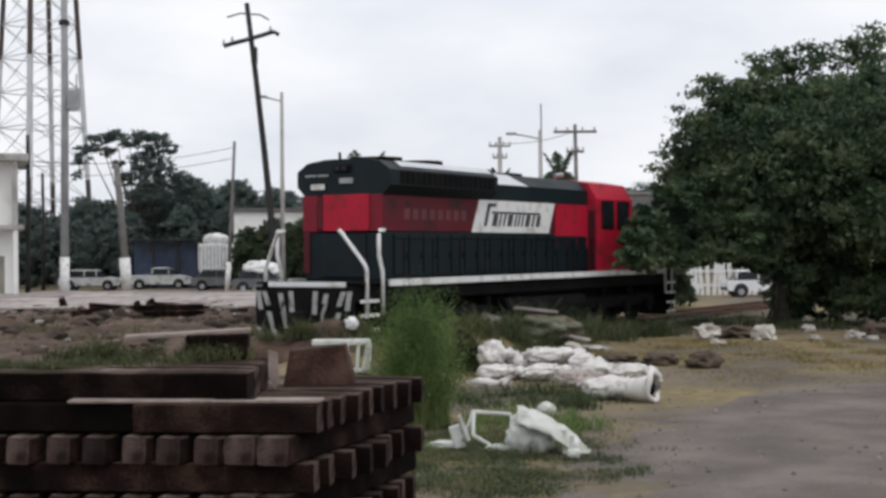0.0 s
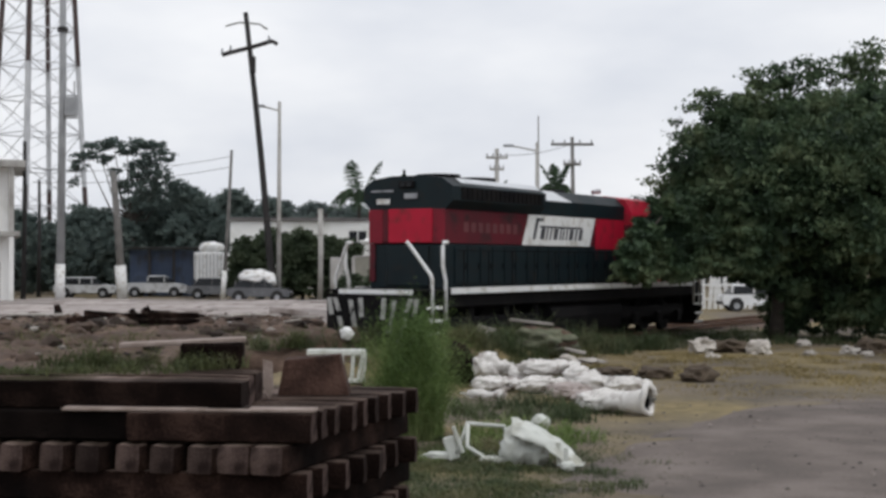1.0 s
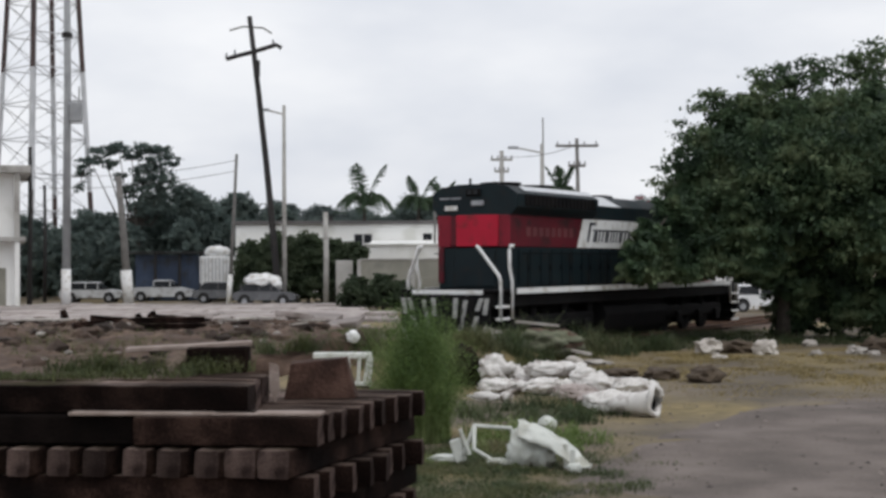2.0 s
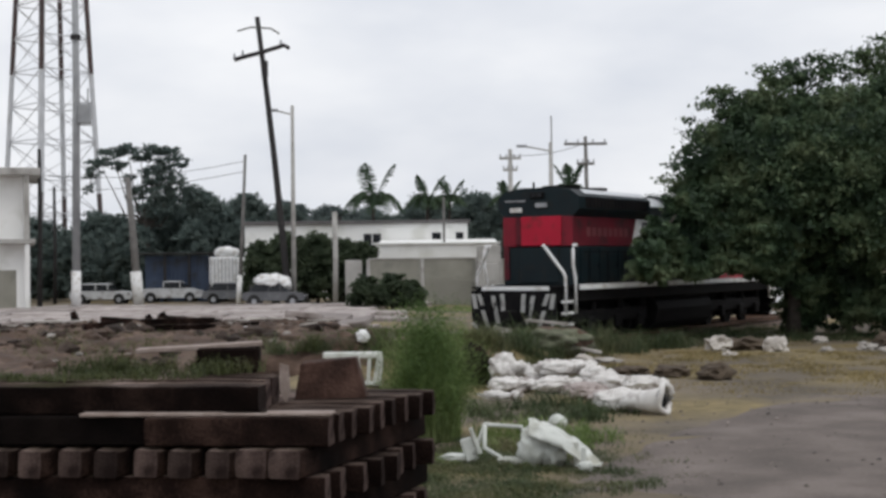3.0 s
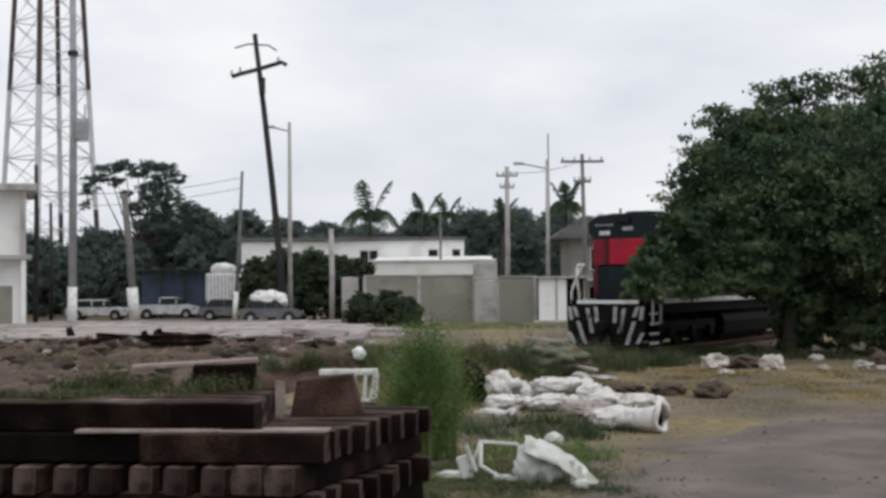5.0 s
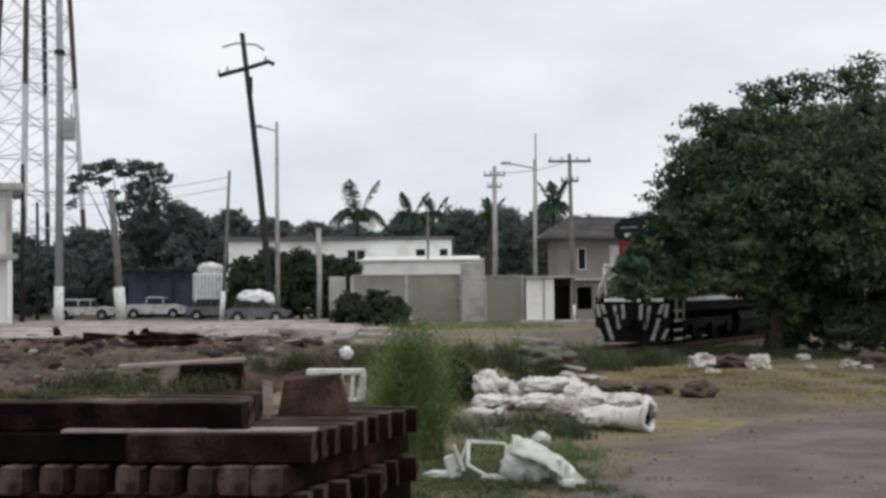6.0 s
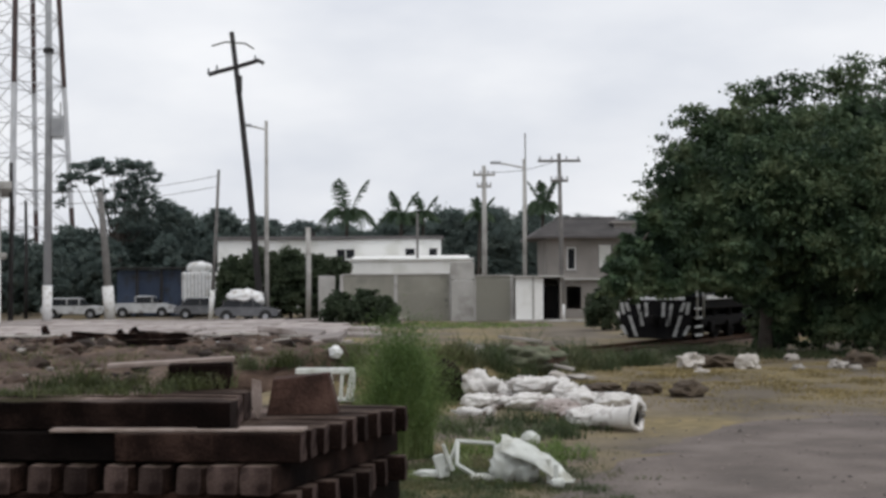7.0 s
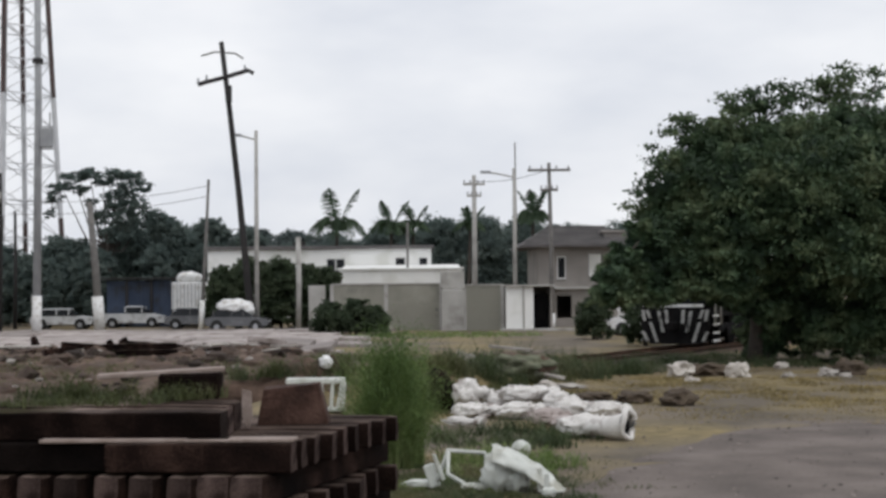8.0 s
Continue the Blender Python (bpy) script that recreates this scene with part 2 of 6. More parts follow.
# ------------------------------------------------------------ mesh helpers
class Build:
    """Collects vertices and faces of one mesh."""

    def __init__(self):
        self.v, self.f = [], []

    def add(self, verts, faces, m=None):
        o = len(self.v)
        self.v += [tuple(m @ Vector(p)) if m else tuple(p) for p in verts]
        self.f += [tuple(o + i for i in f) for f in faces]
        return self

    def box(self, x0, x1, y0, y1, z0, z1, c=0.0, m=None):
        """A box between the given limits; c is the chamfer of its edges."""
        if c <= 0:
            vs = [(x, y, z) for x in (x0, x1) for y in (y0, y1) for z in (z0, z1)]
            return self.add(vs, [(0, 1, 3, 2), (4, 6, 7, 5), (0, 4, 5, 1), (2, 3, 7, 6), (0, 2, 6, 4), (1, 5, 7, 3)], m)
        bm = bmesh.new()
        lo, hi = (x0, y0, z0), (x1, y1, z1)
        for s in itertools.product((0, 1), repeat=3):
            for a in range(3):
                bm.verts.new([(hi[k] - (c if k != a else 0)) if s[k] else (lo[k] + (c if k != a else 0)) for k in range(3)])
        bmesh.ops.convex_hull(bm, input=bm.verts)
        bmesh.ops.dissolve_limit(bm, angle_limit=0.02, verts=bm.verts, edges=bm.edges)
        bm.verts.index_update()
        self.add([v.co.copy() for v in bm.verts], [[v.index for v in f.verts] for f in bm.faces], m)
        bm.free()
        return self

    def tube(self, pts, r, n=8, r1=None, cap=True):
        """A round bar along pts; the radius goes from r to r1."""
        pts = [Vector(p) for p in pts]
        r1 = r if r1 is None else r1
        rings = []
        for i, p in enumerate(pts):
            d = (pts[min(i + 1, len(pts) - 1)] - pts[max(i - 1, 0)]).normalized()
            a = d.cross(Vector((0, 0, 1)) if abs(d.z) < 0.95 else Vector((1, 0, 0))).normalized()
            b = d.cross(a)
            rr = r + (r1 - r) * i / max(1, len(pts) - 1)
            rings.append([p + (a * math.cos(2 * math.pi * k / n) + b * math.sin(2 * math.pi * k / n)) * rr for k in range(n)])
        vs = [q for ring in rings for q in ring]
        fs = [(i * n + k, i * n + (k + 1) % n, (i + 1) * n + (k + 1) % n, (i + 1) * n + k) for i in range(len(pts) - 1) for k in range(n)]
        if cap:
            fs += [tuple(range(n - 1, -1, -1)), tuple((len(pts) - 1) * n + k for k in range(n))]
        return self.add(vs, fs)

    def prism(self, profile, x0, x1):
        """A profile of (y, z) points drawn out along x."""
        n = len(profile)
        vs = [(x0, y, z) for y, z in profile] + [(x1, y, z) for y, z in profile]
        fs = [(i, (i + 1) % n, n + (i + 1) % n, n + i) for i in range(n)] + [tuple(range(n - 1, -1, -1)), tuple(range(n, 2 * n))]
        return self.add(vs, fs)

    def lump(self, x, y, z, rx, ry, rz, rough=0.25, seed=0, sub=2, m=None, freq=1.6, crease=0.0):
        """An uneven rounded body."""
        bm = bmesh.new()
        bmesh.ops.create_icosphere(bm, subdivisions=sub, radius=1)
        off = Vector((seed * 7.3, seed * 3.1, seed * 5.7))
        vs = []
        for v in bm.verts:
            k = 1 + rough * noise.noise(v.co * freq + off) + rough * 0.5 * noise.noise(v.co * freq * 2.7 + off) - rough * 0.45 * abs(noise.noise(v.co * freq * 1.7 - off))
            k += crease * (0.22 - abs(noise.noise(v.co * freq * 1.1 + off * 1.3))) + crease * 0.2 * (0.2 - abs(noise.noise(v.co * freq * 2.4 - off * 0.7)))
            vs.append((x + v.co.x * rx * k, y + v.co.y * ry * k, z + v.co.z * rz * k))
        bm.verts.index_update()
        self.add(vs, [[v.index for v in f.verts] for f in bm.faces], m)
        bm.free()
        return self

    def mesh(self, name, mat, smooth=False):
        me = bpy.data.meshes.new(name)
        me.from_pydata(self.v, [], self.f)
        bm = bmesh.new()
        bm.from_mesh(me)
        bmesh.ops.remove_doubles(bm, verts=bm.verts, dist=1e-5)
        bmesh.ops.recalc_face_normals(bm, faces=bm.faces)
        bm.to_mesh(me)
        bm.free()
        me.materials.append(mat)
        if smooth:
            me.polygons.foreach_set("use_smooth", [True] * len(me.polygons))
        return me


def thing(name, label, category, m=None, group="", kind=""):
    """An Empty at a thing's base, which carries its parts."""
    e = new(name)
    e.empty_display_size = 0.2
    if m:
        e.matrix_basis = m
    return tagged(e, label, category, group, kind)


def part(name, b, mat, parent, label="", smooth=False, m=None):
    ob = new(name, b.mesh(name, mat, smooth) if isinstance(b, Build) else b)
    ob.parent = parent
    if m:
        ob.matrix_basis = m
    return tagged(ob, label)


def solid(name, b, mat, label, category, m=None, group="", kind="", smooth=False):
    ob = new(name, b.mesh(name, mat, smooth) if isinstance(b, Build) else b)
    if m:
        ob.matrix_basis = m
    return tagged(ob, label, category, group, kind)


def quads_mesh(name, corners, mat):
    """A mesh of loose quads from an array (n, 4, 3)."""
    n = len(corners)
    me = bpy.data.meshes.new(name)
    me.vertices.add(n * 4)
    me.vertices.foreach_set("co", np.asarray(corners, np.float32).ravel())
    me.loops.add(n * 4)
    me.loops.foreach_set("vertex_index", np.arange(n * 4, dtype=np.int32))
    me.polygons.add(n)
    me.polygons.foreach_set("loop_start", np.arange(0, n * 4, 4, dtype=np.int32))
    me.update(calc_edges=True)
    me.materials.append(mat)
    return me


def leaf_quads(rng, centres, size, flat=0.0, aspect=0.5):
    """Diamond-shaped leaves at the given centres, turned at random."""
    n = len(centres)
    d = rng.normal(size=(n, 3))
    d[:, 2] *= 1 - flat
    d /= np.linalg.norm(d, axis=1)[:, None]
    e = rng.normal(size=(n, 3))
    e -= (e * d).sum(1)[:, None] * d
    e /= np.linalg.norm(e, axis=1)[:, None]
    s = size * rng.uniform(0.6, 1.35, n)[:, None]
    return np.stack([centres - d * s, centres + e * s * aspect - d * s * 0.1, centres + d * s, centres - e * s * aspect - d * s * 0.1], 1)


def clump_points(rng, clumps, density, shell=0.62, spray=18, spread=0.075, flat=1.0):
    """Points in the outer shell of uneven ellipsoids (x, y, z, rx, ry, rz), grouped in sprays."""
    out = []
    for x, y, z, rx, ry, rz in clumps:
        n = int(density * (rx * ry + ry * rz + rx * rz) / 3)
        k = max(12, n // spray)
        d = rng.normal(size=(k, 3))
        d /= np.linalg.norm(d, axis=1)[:, None]
        rad = rng.uniform(shell ** 3, 1.0, k) ** (1 / 3) * rng.uniform(0.86, 1.04, k)
        tuft = d * rad[:, None]
        pts = tuft[rng.integers(0, k, n)] * np.array([rx, ry, rz]) + rng.normal(size=(n, 3)) * np.array([1, 1, flat]) * spread * (rx * ry * rz) ** (1 / 3)
        out.append(pts + np.array([x, y, z]))
    return np.concatenate(out)


# ------------------------------------------------------------ ground, road, track
TRACK_X, TRACK_Y, TRACK_A = -2.49, 34.6, 58.54     # where the locomotive's hood ends at 0 s, and its heading
TU = Vector((math.cos(radians(TRACK_A)), math.sin(radians(TRACK_A)), 0))
RAIL_Z = 0.20


def ground_height(x, y):
    """Gentle bumps, a dirt bank behind the sleeper stack, flat under the road and the track."""
    h = 0.05 * noise.noise(Vector((x * 0.35, y * 0.35, 0))) + 0.025 * noise.noise(Vector((x * 1.3, y * 1.3, 3)))
    bank = math.exp(-((x + 13.5) / 9.5) ** 4) * math.exp(-((y - 47) / 6.5) ** 2)
    h += bank * (0.3 + 0.25 * noise.noise(Vector((x * 0.5, y * 0.5, 7))))
    # grassy spoil thrown up beside the track
    u, w = (x + 2.63) * 0.502 + (y - 36.24) * 0.865, (x + 2.63) * 0.865 - (y - 36.24) * 0.502
    berm = math.exp(-((w - 3.5) / 1.15) ** 2) * math.exp(-((u + 1.2) / 6.5) ** 4)
    h += berm * (0.62 + 0.35 * noise.noise(Vector((x * 0.8, y * 0.8, 11))))
    return h if y < 300 else 0.0


def ground_material():
    m = material("patchy_ground", [(0.075, 0.06, 0.042), (0.12, 0.097, 0.07), (0.17, 0.138, 0.1)], 0.5, 0.95, bump=0.6, fine=8.0)
    nt = m.node_tree
    N, L = nt.nodes.new, nt.links.new
    b = nt.nodes["Principled BSDF"]
    base = b.inputs["Base Color"].links[0].from_socket
    co = N("ShaderNodeTexCoord")
    # grass patches
    n1 = N("ShaderNodeTexNoise")
    n1.inputs["Scale"].default_value, n1.inputs["Detail"].default_value = 0.22, 7.0
    r1 = N("ShaderNodeValToRGB")
    r1.color_ramp.elements[0].position, r1.color_ramp.elements[1].position = 0.44, 0.6
    L(co.outputs["Object"], n1.inputs["Vector"])
    L(n1.outputs["Fac"], r1.inputs["Fac"])
    g = N("ShaderNodeTexNoise")
    g.inputs["Scale"].default_value, g.inputs["Detail"].default_value = 3.0, 6.0
    gr = N("ShaderNodeValToRGB")
    gr.color_ramp.elements[0].color, gr.color_ramp.elements[1].color = (0.135, 0.104, 0.046, 1), (0.24, 0.185, 0.085, 1)
    gr.color_ramp.elements[0].position, gr.color_ramp.elements[1].position = 0.35, 0.65
    L(co.outputs["Object"], g.inputs["Vector"])
    L(g.outputs["Fac"], gr.inputs["Fac"])
    mx = N("ShaderNodeMixRGB")
    L(r1.outputs["Color"], mx.inputs[0])
    L(base, mx.inputs[1])
    L(gr.outputs["Color"], mx.inputs[2])
    L(mx.outputs["Color"], b.inputs["Base Color"])
    return m


def build_ground():
    b = Build()
    xs = sorted(set([-3000, -1500, -700, -300, -150, -90] + [-60 + 1.0 * i for i in range(101)] + [60, 90, 150, 300, 700, 1500, 3000]))
    ys = sorted(set([-3000, -1200, -400, -150, -60, -20] + [0.8 * i for i in range(125)] + [104 + 6 * i for i in range(16)] + [220, 300, 500, 900, 1600, 3000]))
    vs = [(x, y, ground_height(x, y)) for y in ys for x in xs]
    n = len(xs)
    fs = [(j * n + i, j * n + i + 1, (j + 1) * n + i + 1, (j + 1) * n + i) for j in range(len(ys) - 1) for i in range(n - 1)]
    b.add(vs, fs)
    solid("ground", b, ground_material(), "patchy dry grass and bare brown earth of a rail yard", "ground", kind="structure", smooth=True)


build_ground()


def build_road():
    """A worn gravel track at the near right side."""
    m = material("worn_gravel_road", [(0.085, 0.068, 0.058), (0.125, 0.101, 0.088), (0.175, 0.145, 0.128)], 0.8, 0.95, bump=0.5, fine=22.0)
    b = Build()
    rng = random.Random(4)
    n = 40
    left = []
    right = []
    for i in range(n + 1):
        t = i / n
        y = 4 + 22.8 * t
        xl = 0.2 + 1.1 * (t * 22.8 + 4) / 17.5 + 3.6 * max(0, t - 0.5) ** 1.5 * 4 + rng.uniform(-0.12, 0.12)
        left.append((xl, y))
        right.append((xl + 22, y + 1.0 + rng.uniform(-0.1, 0.1)))
    vs, fs, k = [], [], 14
    for (x0, y0), (x1, y1) in zip(left, right):
        for j in range(k + 1):
            s = j / k
            x, y = x0 + (x1 - x0) * s, y0 + (y1 - y0) * s
            edge = min(s, 1 - s, 0.08) / 0.08
            vs.append((x, y, ground_height(x, y) + 0.004 + 0.018 * edge))
    for i in range(n):
        for j in range(k):
            a = i * (k + 1) + j
            fs.append((a, a + 1, a + k + 2, a + k + 1))
    b.add(vs, fs)
    solid("road", b, m, "worn grey-brown gravel road beside the dry grass", "road", kind="structure", smooth=True)


build_road()


def road_gravel():
    rng = random.Random(12)
    b = Build()
    for i in range(900):
        y = rng.uniform(13, 27)
        x = 0.9 + y * 0.07 + rng.uniform(0, 9)
        r = 0.012 + 0.035 * rng.random() ** 3
        z = ground_height(x, y) + 0.02
        k = [(x + r * rng.uniform(0.7, 1.3) * math.cos(a), y + r * rng.uniform(0.7, 1.3) * math.sin(a), z) for a in (0.2, 1.4, 2.7, 3.9, 5.2)]
        b.add(k + [(x, y, z + r * rng.uniform(0.5, 0.9))], [(0, 1, 5), (1, 2, 5), (2, 3, 5), (3, 4, 5), (4, 0, 5)])
    solid("gravel", b, M_GRAVEL, "loose small stones scattered on the road", "gravel", kind="stuff")


road_gravel()


def build_track():
    m = Matrix.Translation((TRACK_X, TRACK_Y, 0)) @ Matrix.Rotation(radians(TRACK_A), 4, "Z")
    ballast = Build()
    prof = [(-2.4, -0.05), (-1.5, 0.06), (1.5, 0.06), (2.4, -0.05)]
    vs, fs, n = [], [], 130
    for i in range(n + 1):
        u = -60 + 170 * i / n
        for y, z in prof:
            vs.append((u, y + 0.12 * noise.noise(Vector((u, y, 1))), z + 0.04 * noise.noise(Vector((u * 1.7, y * 2, 5)))))
    for i in range(n):
        for j in range(3):
            a = i * 4 + j
            fs.append((a, a + 1, a + 5, a + 4))
    ballast.add(vs, fs)
    track = thing("railway_track", "weedy single railway track with rusty rails on sleepers", "track", m, kind="structure")
    part("ballast", ballast, M_DIRT, track, "dirty brown ballast", True)
    for s in (-1, 1):
        y = s * 0.7525
        r = Build().prism([(y - 0.07, 0.05), (y + 0.07, 0.05), (y + 0.07, 0.065), (y + 0.012, 0.085), (y + 0.012, 0.15), (y + 0.036, 0.16), (y + 0.034, 0.2), (y - 0.034, 0.2), (y - 0.036, 0.16), (y - 0.012, 0.15), (y - 0.012, 0.085), (y - 0.07, 0.065)], -60, 110)
        part("rail", r, M_RUST, track)
    tie = Build().box(-0.12, 0.12, -1.3, 1.3, -0.1, 0.07, 0.015).mesh("sleeper", M_TIE)
    for i in range(250):
        part("sleeper", tie, M_TIE, track, m=Matrix.Translation((-58 + i * 0.62, random.uniform(-0.04, 0.04), 0)))


build_track()


# ------------------------------------------------------------ locomotive (x forward from the hood's rear end, y left, z from the rail)
def locomotive():
    m = Matrix.Translation((TRACK_X, TRACK_Y, RAIL_Z)) @ Matrix.Rotation(radians(TRACK_A), 4, "Z")
    L = thing("locomotive", "red and dark green diesel freight locomotive with white sill and handrails", "locomotive", m)
    # frame and decks
    part("frame", Build().box(-1.5, 18.1, -1.42, 1.42, 1.22, 1.66, 0.04), M_BLACK, L, "black underframe")
    part("deck", Build().box(-1.55, 18.2, -1.52, 1.52, 1.66, 1.72, 0.01), M_BLACK, L)
    for s in (-1, 1):
        for u0, u1 in ((-0.25, 8.4), (8.43, 17.2)):
            part("sill_stripe", Build().box(u0, u1, s * 1.525, s * 1.55, 1.6, 1.76, 0.006), M_WHITE, L, "white painted sill")
    part("end_sill_stripe", Build().box(-1.6, -1.56, -1.18, 1.12, 1.56, 1.72, 0.006), M_WHITE, L, "white painted end sill")
    # long hood in bands
    H0, H1, W = 0.0, 11.6, 1.2
    part("hood_lower", Build().box(H0, H1, -W, W, 1.72, 2.93, 0.03), M_GREEN, L, "dark green lower hood")
    part("hood_band", Build().box(H0, H1, -W, W, 2.934, 3.85, 0.02), M_MAROON, L, "weathered maroon hood band")
    up = Build().prism([(-W, 3.854), (W, 3.854), (W, 4.3), (0.86, 4.62), (-0.86, 4.62), (-W, 4.3)], 5.4, H1)
    part("hood_upper", up, M_GREEN, L, "dark green upper hood")
    fl = Build().prism([(-W, 3.854), (W, 3.854), (1.42, 4.08), (1.42, 4.46), (1.1, 4.68), (0.5, 4.76), (-0.5, 4.76), (-1.1, 4.68), (-1.42, 4.46), (-1.42, 4.08)], 0.0, 5.4)
    part("radiator_housing", fl, M_GREEN, L, "flared dark green radiator housing")
    for s in (-1, 1):
        sh = part("radiator_shutter", Build().add([(0.6, s * 1.425, 4.465), (5.35, s * 1.425, 4.465), (5.35, s * 1.115, 4.685), (0.6, s * 1.115, 4.685), (0.6, s * 1.4, 4.43), (5.35, s * 1.4, 4.43), (5.35, s * 1.09, 4.65), (0.6, s * 1.09, 4.65)],
                                                     [(0, 1, 2, 3), (4, 7, 6, 5), (0, 4, 5, 1), (1, 5, 6, 2), (2, 6, 7, 3), (3, 7, 4, 0)]), M_GREEN, L)
        # Slats coloured pale where the dark slope would mirror the sky.
        for i in range(13):
            u = 0.66 + i * 0.357
            g = Build()
            g.add([(u, s * 1.3, 4.566), (u + 0.33, s * 1.3, 4.566), (u + 0.33, s * 1.12, 4.703), (u, s * 1.12, 4.703),
                   (u, s * 1.28, 4.541), (u + 0.33, s * 1.28, 4.541), (u + 0.33, s * 1.1, 4.678), (u, s * 1.1, 4.678)],
                  [(0, 1, 2, 3), (4, 7, 6, 5), (0, 4, 5, 1), (1, 5, 6, 2), (2, 6, 7, 3), (3, 7, 4, 0)])
            part("slat", g, M_SKY_SHEEN, sh, "shutter slat coloured pale as sky sheen")
        scr = part("intake_screen", Build().box(0.45, 5.2, *sorted((s * 1.42, s * 1.428)), 4.11, 4.43), M_BLACK, L)
        for i in range(18):
            part("screen_bar", Build().box(0.5 + i * 0.26, 0.58 + i * 0.26, *sorted((s * 1.428, s * 1.45)), 4.12, 4.42), M_BLACK, scr)
        part("brake_hatch", Build().add([(5.5, s * 1.21, 4.3), (7.6, s * 1.21, 4.3), (6.9, s * 0.88, 4.62), (5.5, s * 0.88, 4.62),
                                         (5.5, s * 1.18, 4.28), (7.6, s * 1.18, 4.28), (6.9, s * 0.85, 4.6), (5.5, s * 0.85, 4.6)],
                                        [(0, 1, 2, 3), (4, 7, 6, 5), (0, 4, 5, 1), (1, 5, 6, 2), (2, 6, 7, 3), (3, 7, 4, 0)]), M_SKY_SHEEN, L, "pale dynamic brake hatch")
        # doors along the lower hood
        for i in range(16):
            u = 0.45 + i * 0.69
            d = part("hood_door", Build().box(u, u + 0.62, s * W, s * (W + 0.025), 1.86, 2.86, 0.012), M_GREEN, L)
            part("door_latch", Build().box(u + 0.53, u + 0.57, s * (W + 0.025), s * (W + 0.05), 2.25, 2.4, 0.005), M_BLACK, d)
        # faded lettering on the band as bars
        for i in range(8):
            u = 0.95 + i * 0.4
            part("faded_letter_bar", Build().box(u, u + 0.26, s * W, s * (W + 0.006), 3.25, 3.52), M_FADED, L)
        # white panel with a dark wordmark drawn as plain bars
        edge = [(4.3, 2.94), (8.87, 2.94), (9.3, 3.84), (4.73, 3.84)]
        solid_quad = [(0, 1, 2, 3), (4, 7, 6, 5), (0, 4, 5, 1), (1, 5, 6, 2), (2, 6, 7, 3), (3, 7, 4, 0)]

        def plate(q, y0, y1):
            return Build().add([(a, s * y1, z) for a, z in q] + [(a, s * y0, z) for a, z in q], solid_quad)
        pn = part("wordmark_panel", plate(edge, W, W + 0.012), M_WHITE, L, "white slanted panel with dark wordmark bars")
        # plain upright bars of the wordmark's height, the first one taller
        for i, (u, w, h) in enumerate(((4.95, 0.16, 0.62), (5.4, 0.26, 0.34), (5.78, 0.1, 0.34), (6.02, 0.1, 0.34), (6.28, 0.26, 0.34), (6.68, 0.1, 0.34), (6.88, 0.1, 0.34), (7.1, 0.1, 0.34), (7.34, 0.26, 0.34), (7.75, 0.12, 0.34), (8.02, 0.22, 0.34))):
            k = 0.4
            part("wordmark_bar", plate([(u, 3.12), (u + w, 3.12), (u + w + h * k, 3.12 + h), (u + h * k, 3.12 + h)], W + 0.013, W + 0.02), M_INK, pn)
        part("wordmark_bar", plate([(5.2, 3.66), (5.62, 3.66), (5.66, 3.75), (5.24, 3.75)], W + 0.013, W + 0.02), M_INK, pn)
        part("wordmark_rule", plate([(5.4, 3.47), (8.3, 3.47), (8.33, 3.53), (5.43, 3.53)], W + 0.013, W + 0.02), M_INK, pn)
        part("red_side_panel", Build().box(9.32, 11.58, s * (W + 0.002), s * (W + 0.014), 2.5, 3.84), M_RED, L, "bright red side panel")
    part("roof_fan", Build().tube([(1.6, 0, 4.75), (1.6, 0, 4.87)], 0.62, 20), M_BLACK, L)
    part("roof_fan", Build().tube([(3.6, 0, 4.75), (3.6, 0, 4.87)], 0.62, 20), M_BLACK, L)
    part("exhaust_stack", Build().box(8.0, 8.9, -0.35, 0.35, 4.58, 4.76, 0.05), M_BLACK, L)
    part("lifting_eye", Build().tube([(0.3, 0.3, 4.75), (0.3, 0.3, 4.95)], 0.04, 6), M_BLACK, L)
    # rear end of the hood
    end = part("end_panel", Build().box(-0.07, 0.0, -0.82, 0.58, 2.95, 3.86, 0.02), M_RED, L, "bright red hood end")
    part("end_door", Build().box(-0.05, 0.0, 0.59, 0.76, 3.0, 3.8, 0.008), M_MAROON, end, "dark red end door recess")
    part("end_side_panel", Build().box(-0.05, 0.0, 0.77, 1.22, 2.94, 3.85, 0.01), M_DULLRED, L, "dull red end panel")
    part("end_side_panel", Build().box(-0.04, 0.0, -1.19, -0.83, 2.94, 3.85, 0.01), M_DULLRED, L, "dull red end panel")
    part("end_corner_post", Build().box(-0.05, 0.0, 1.02, 1.2, 1.9, 2.93, 0.01), M_MAROON, L)
    part("end_lower_door", Build().box(-0.05, 0.0, -0.7, 0.65, 1.8, 2.88, 0.02), M_GREEN, L)
    for y, z, mat in ((0.76, 4.07, M_WHITE), (-0.13, 4.21, M_GREY)):
        part("number_board", Build().box(-0.06, 0.0, y - 0.2, y + 0.2, z - 0.07, z + 0.07, 0.01), mat, L, "number board with plain bars")
    for y in (1.0, 0.62):
        part("vent_strip", Build().box(-0.03, 0.0, y - 0.18, y + 0.16, 4.33, 4.38, 0.008), M_GREY, L)
    part("end_headlight", Build().box(-0.09, 0.0, -0.25, 0.25, 4.42, 4.62, 0.03), M_BLACK, L)
    for y in (-0.1, 0.1):
        part("lens", Build().tube([(-0.1, y, 4.52), (-0.085, y, 4.52)], 0.07, 10), M_GLASS, L)
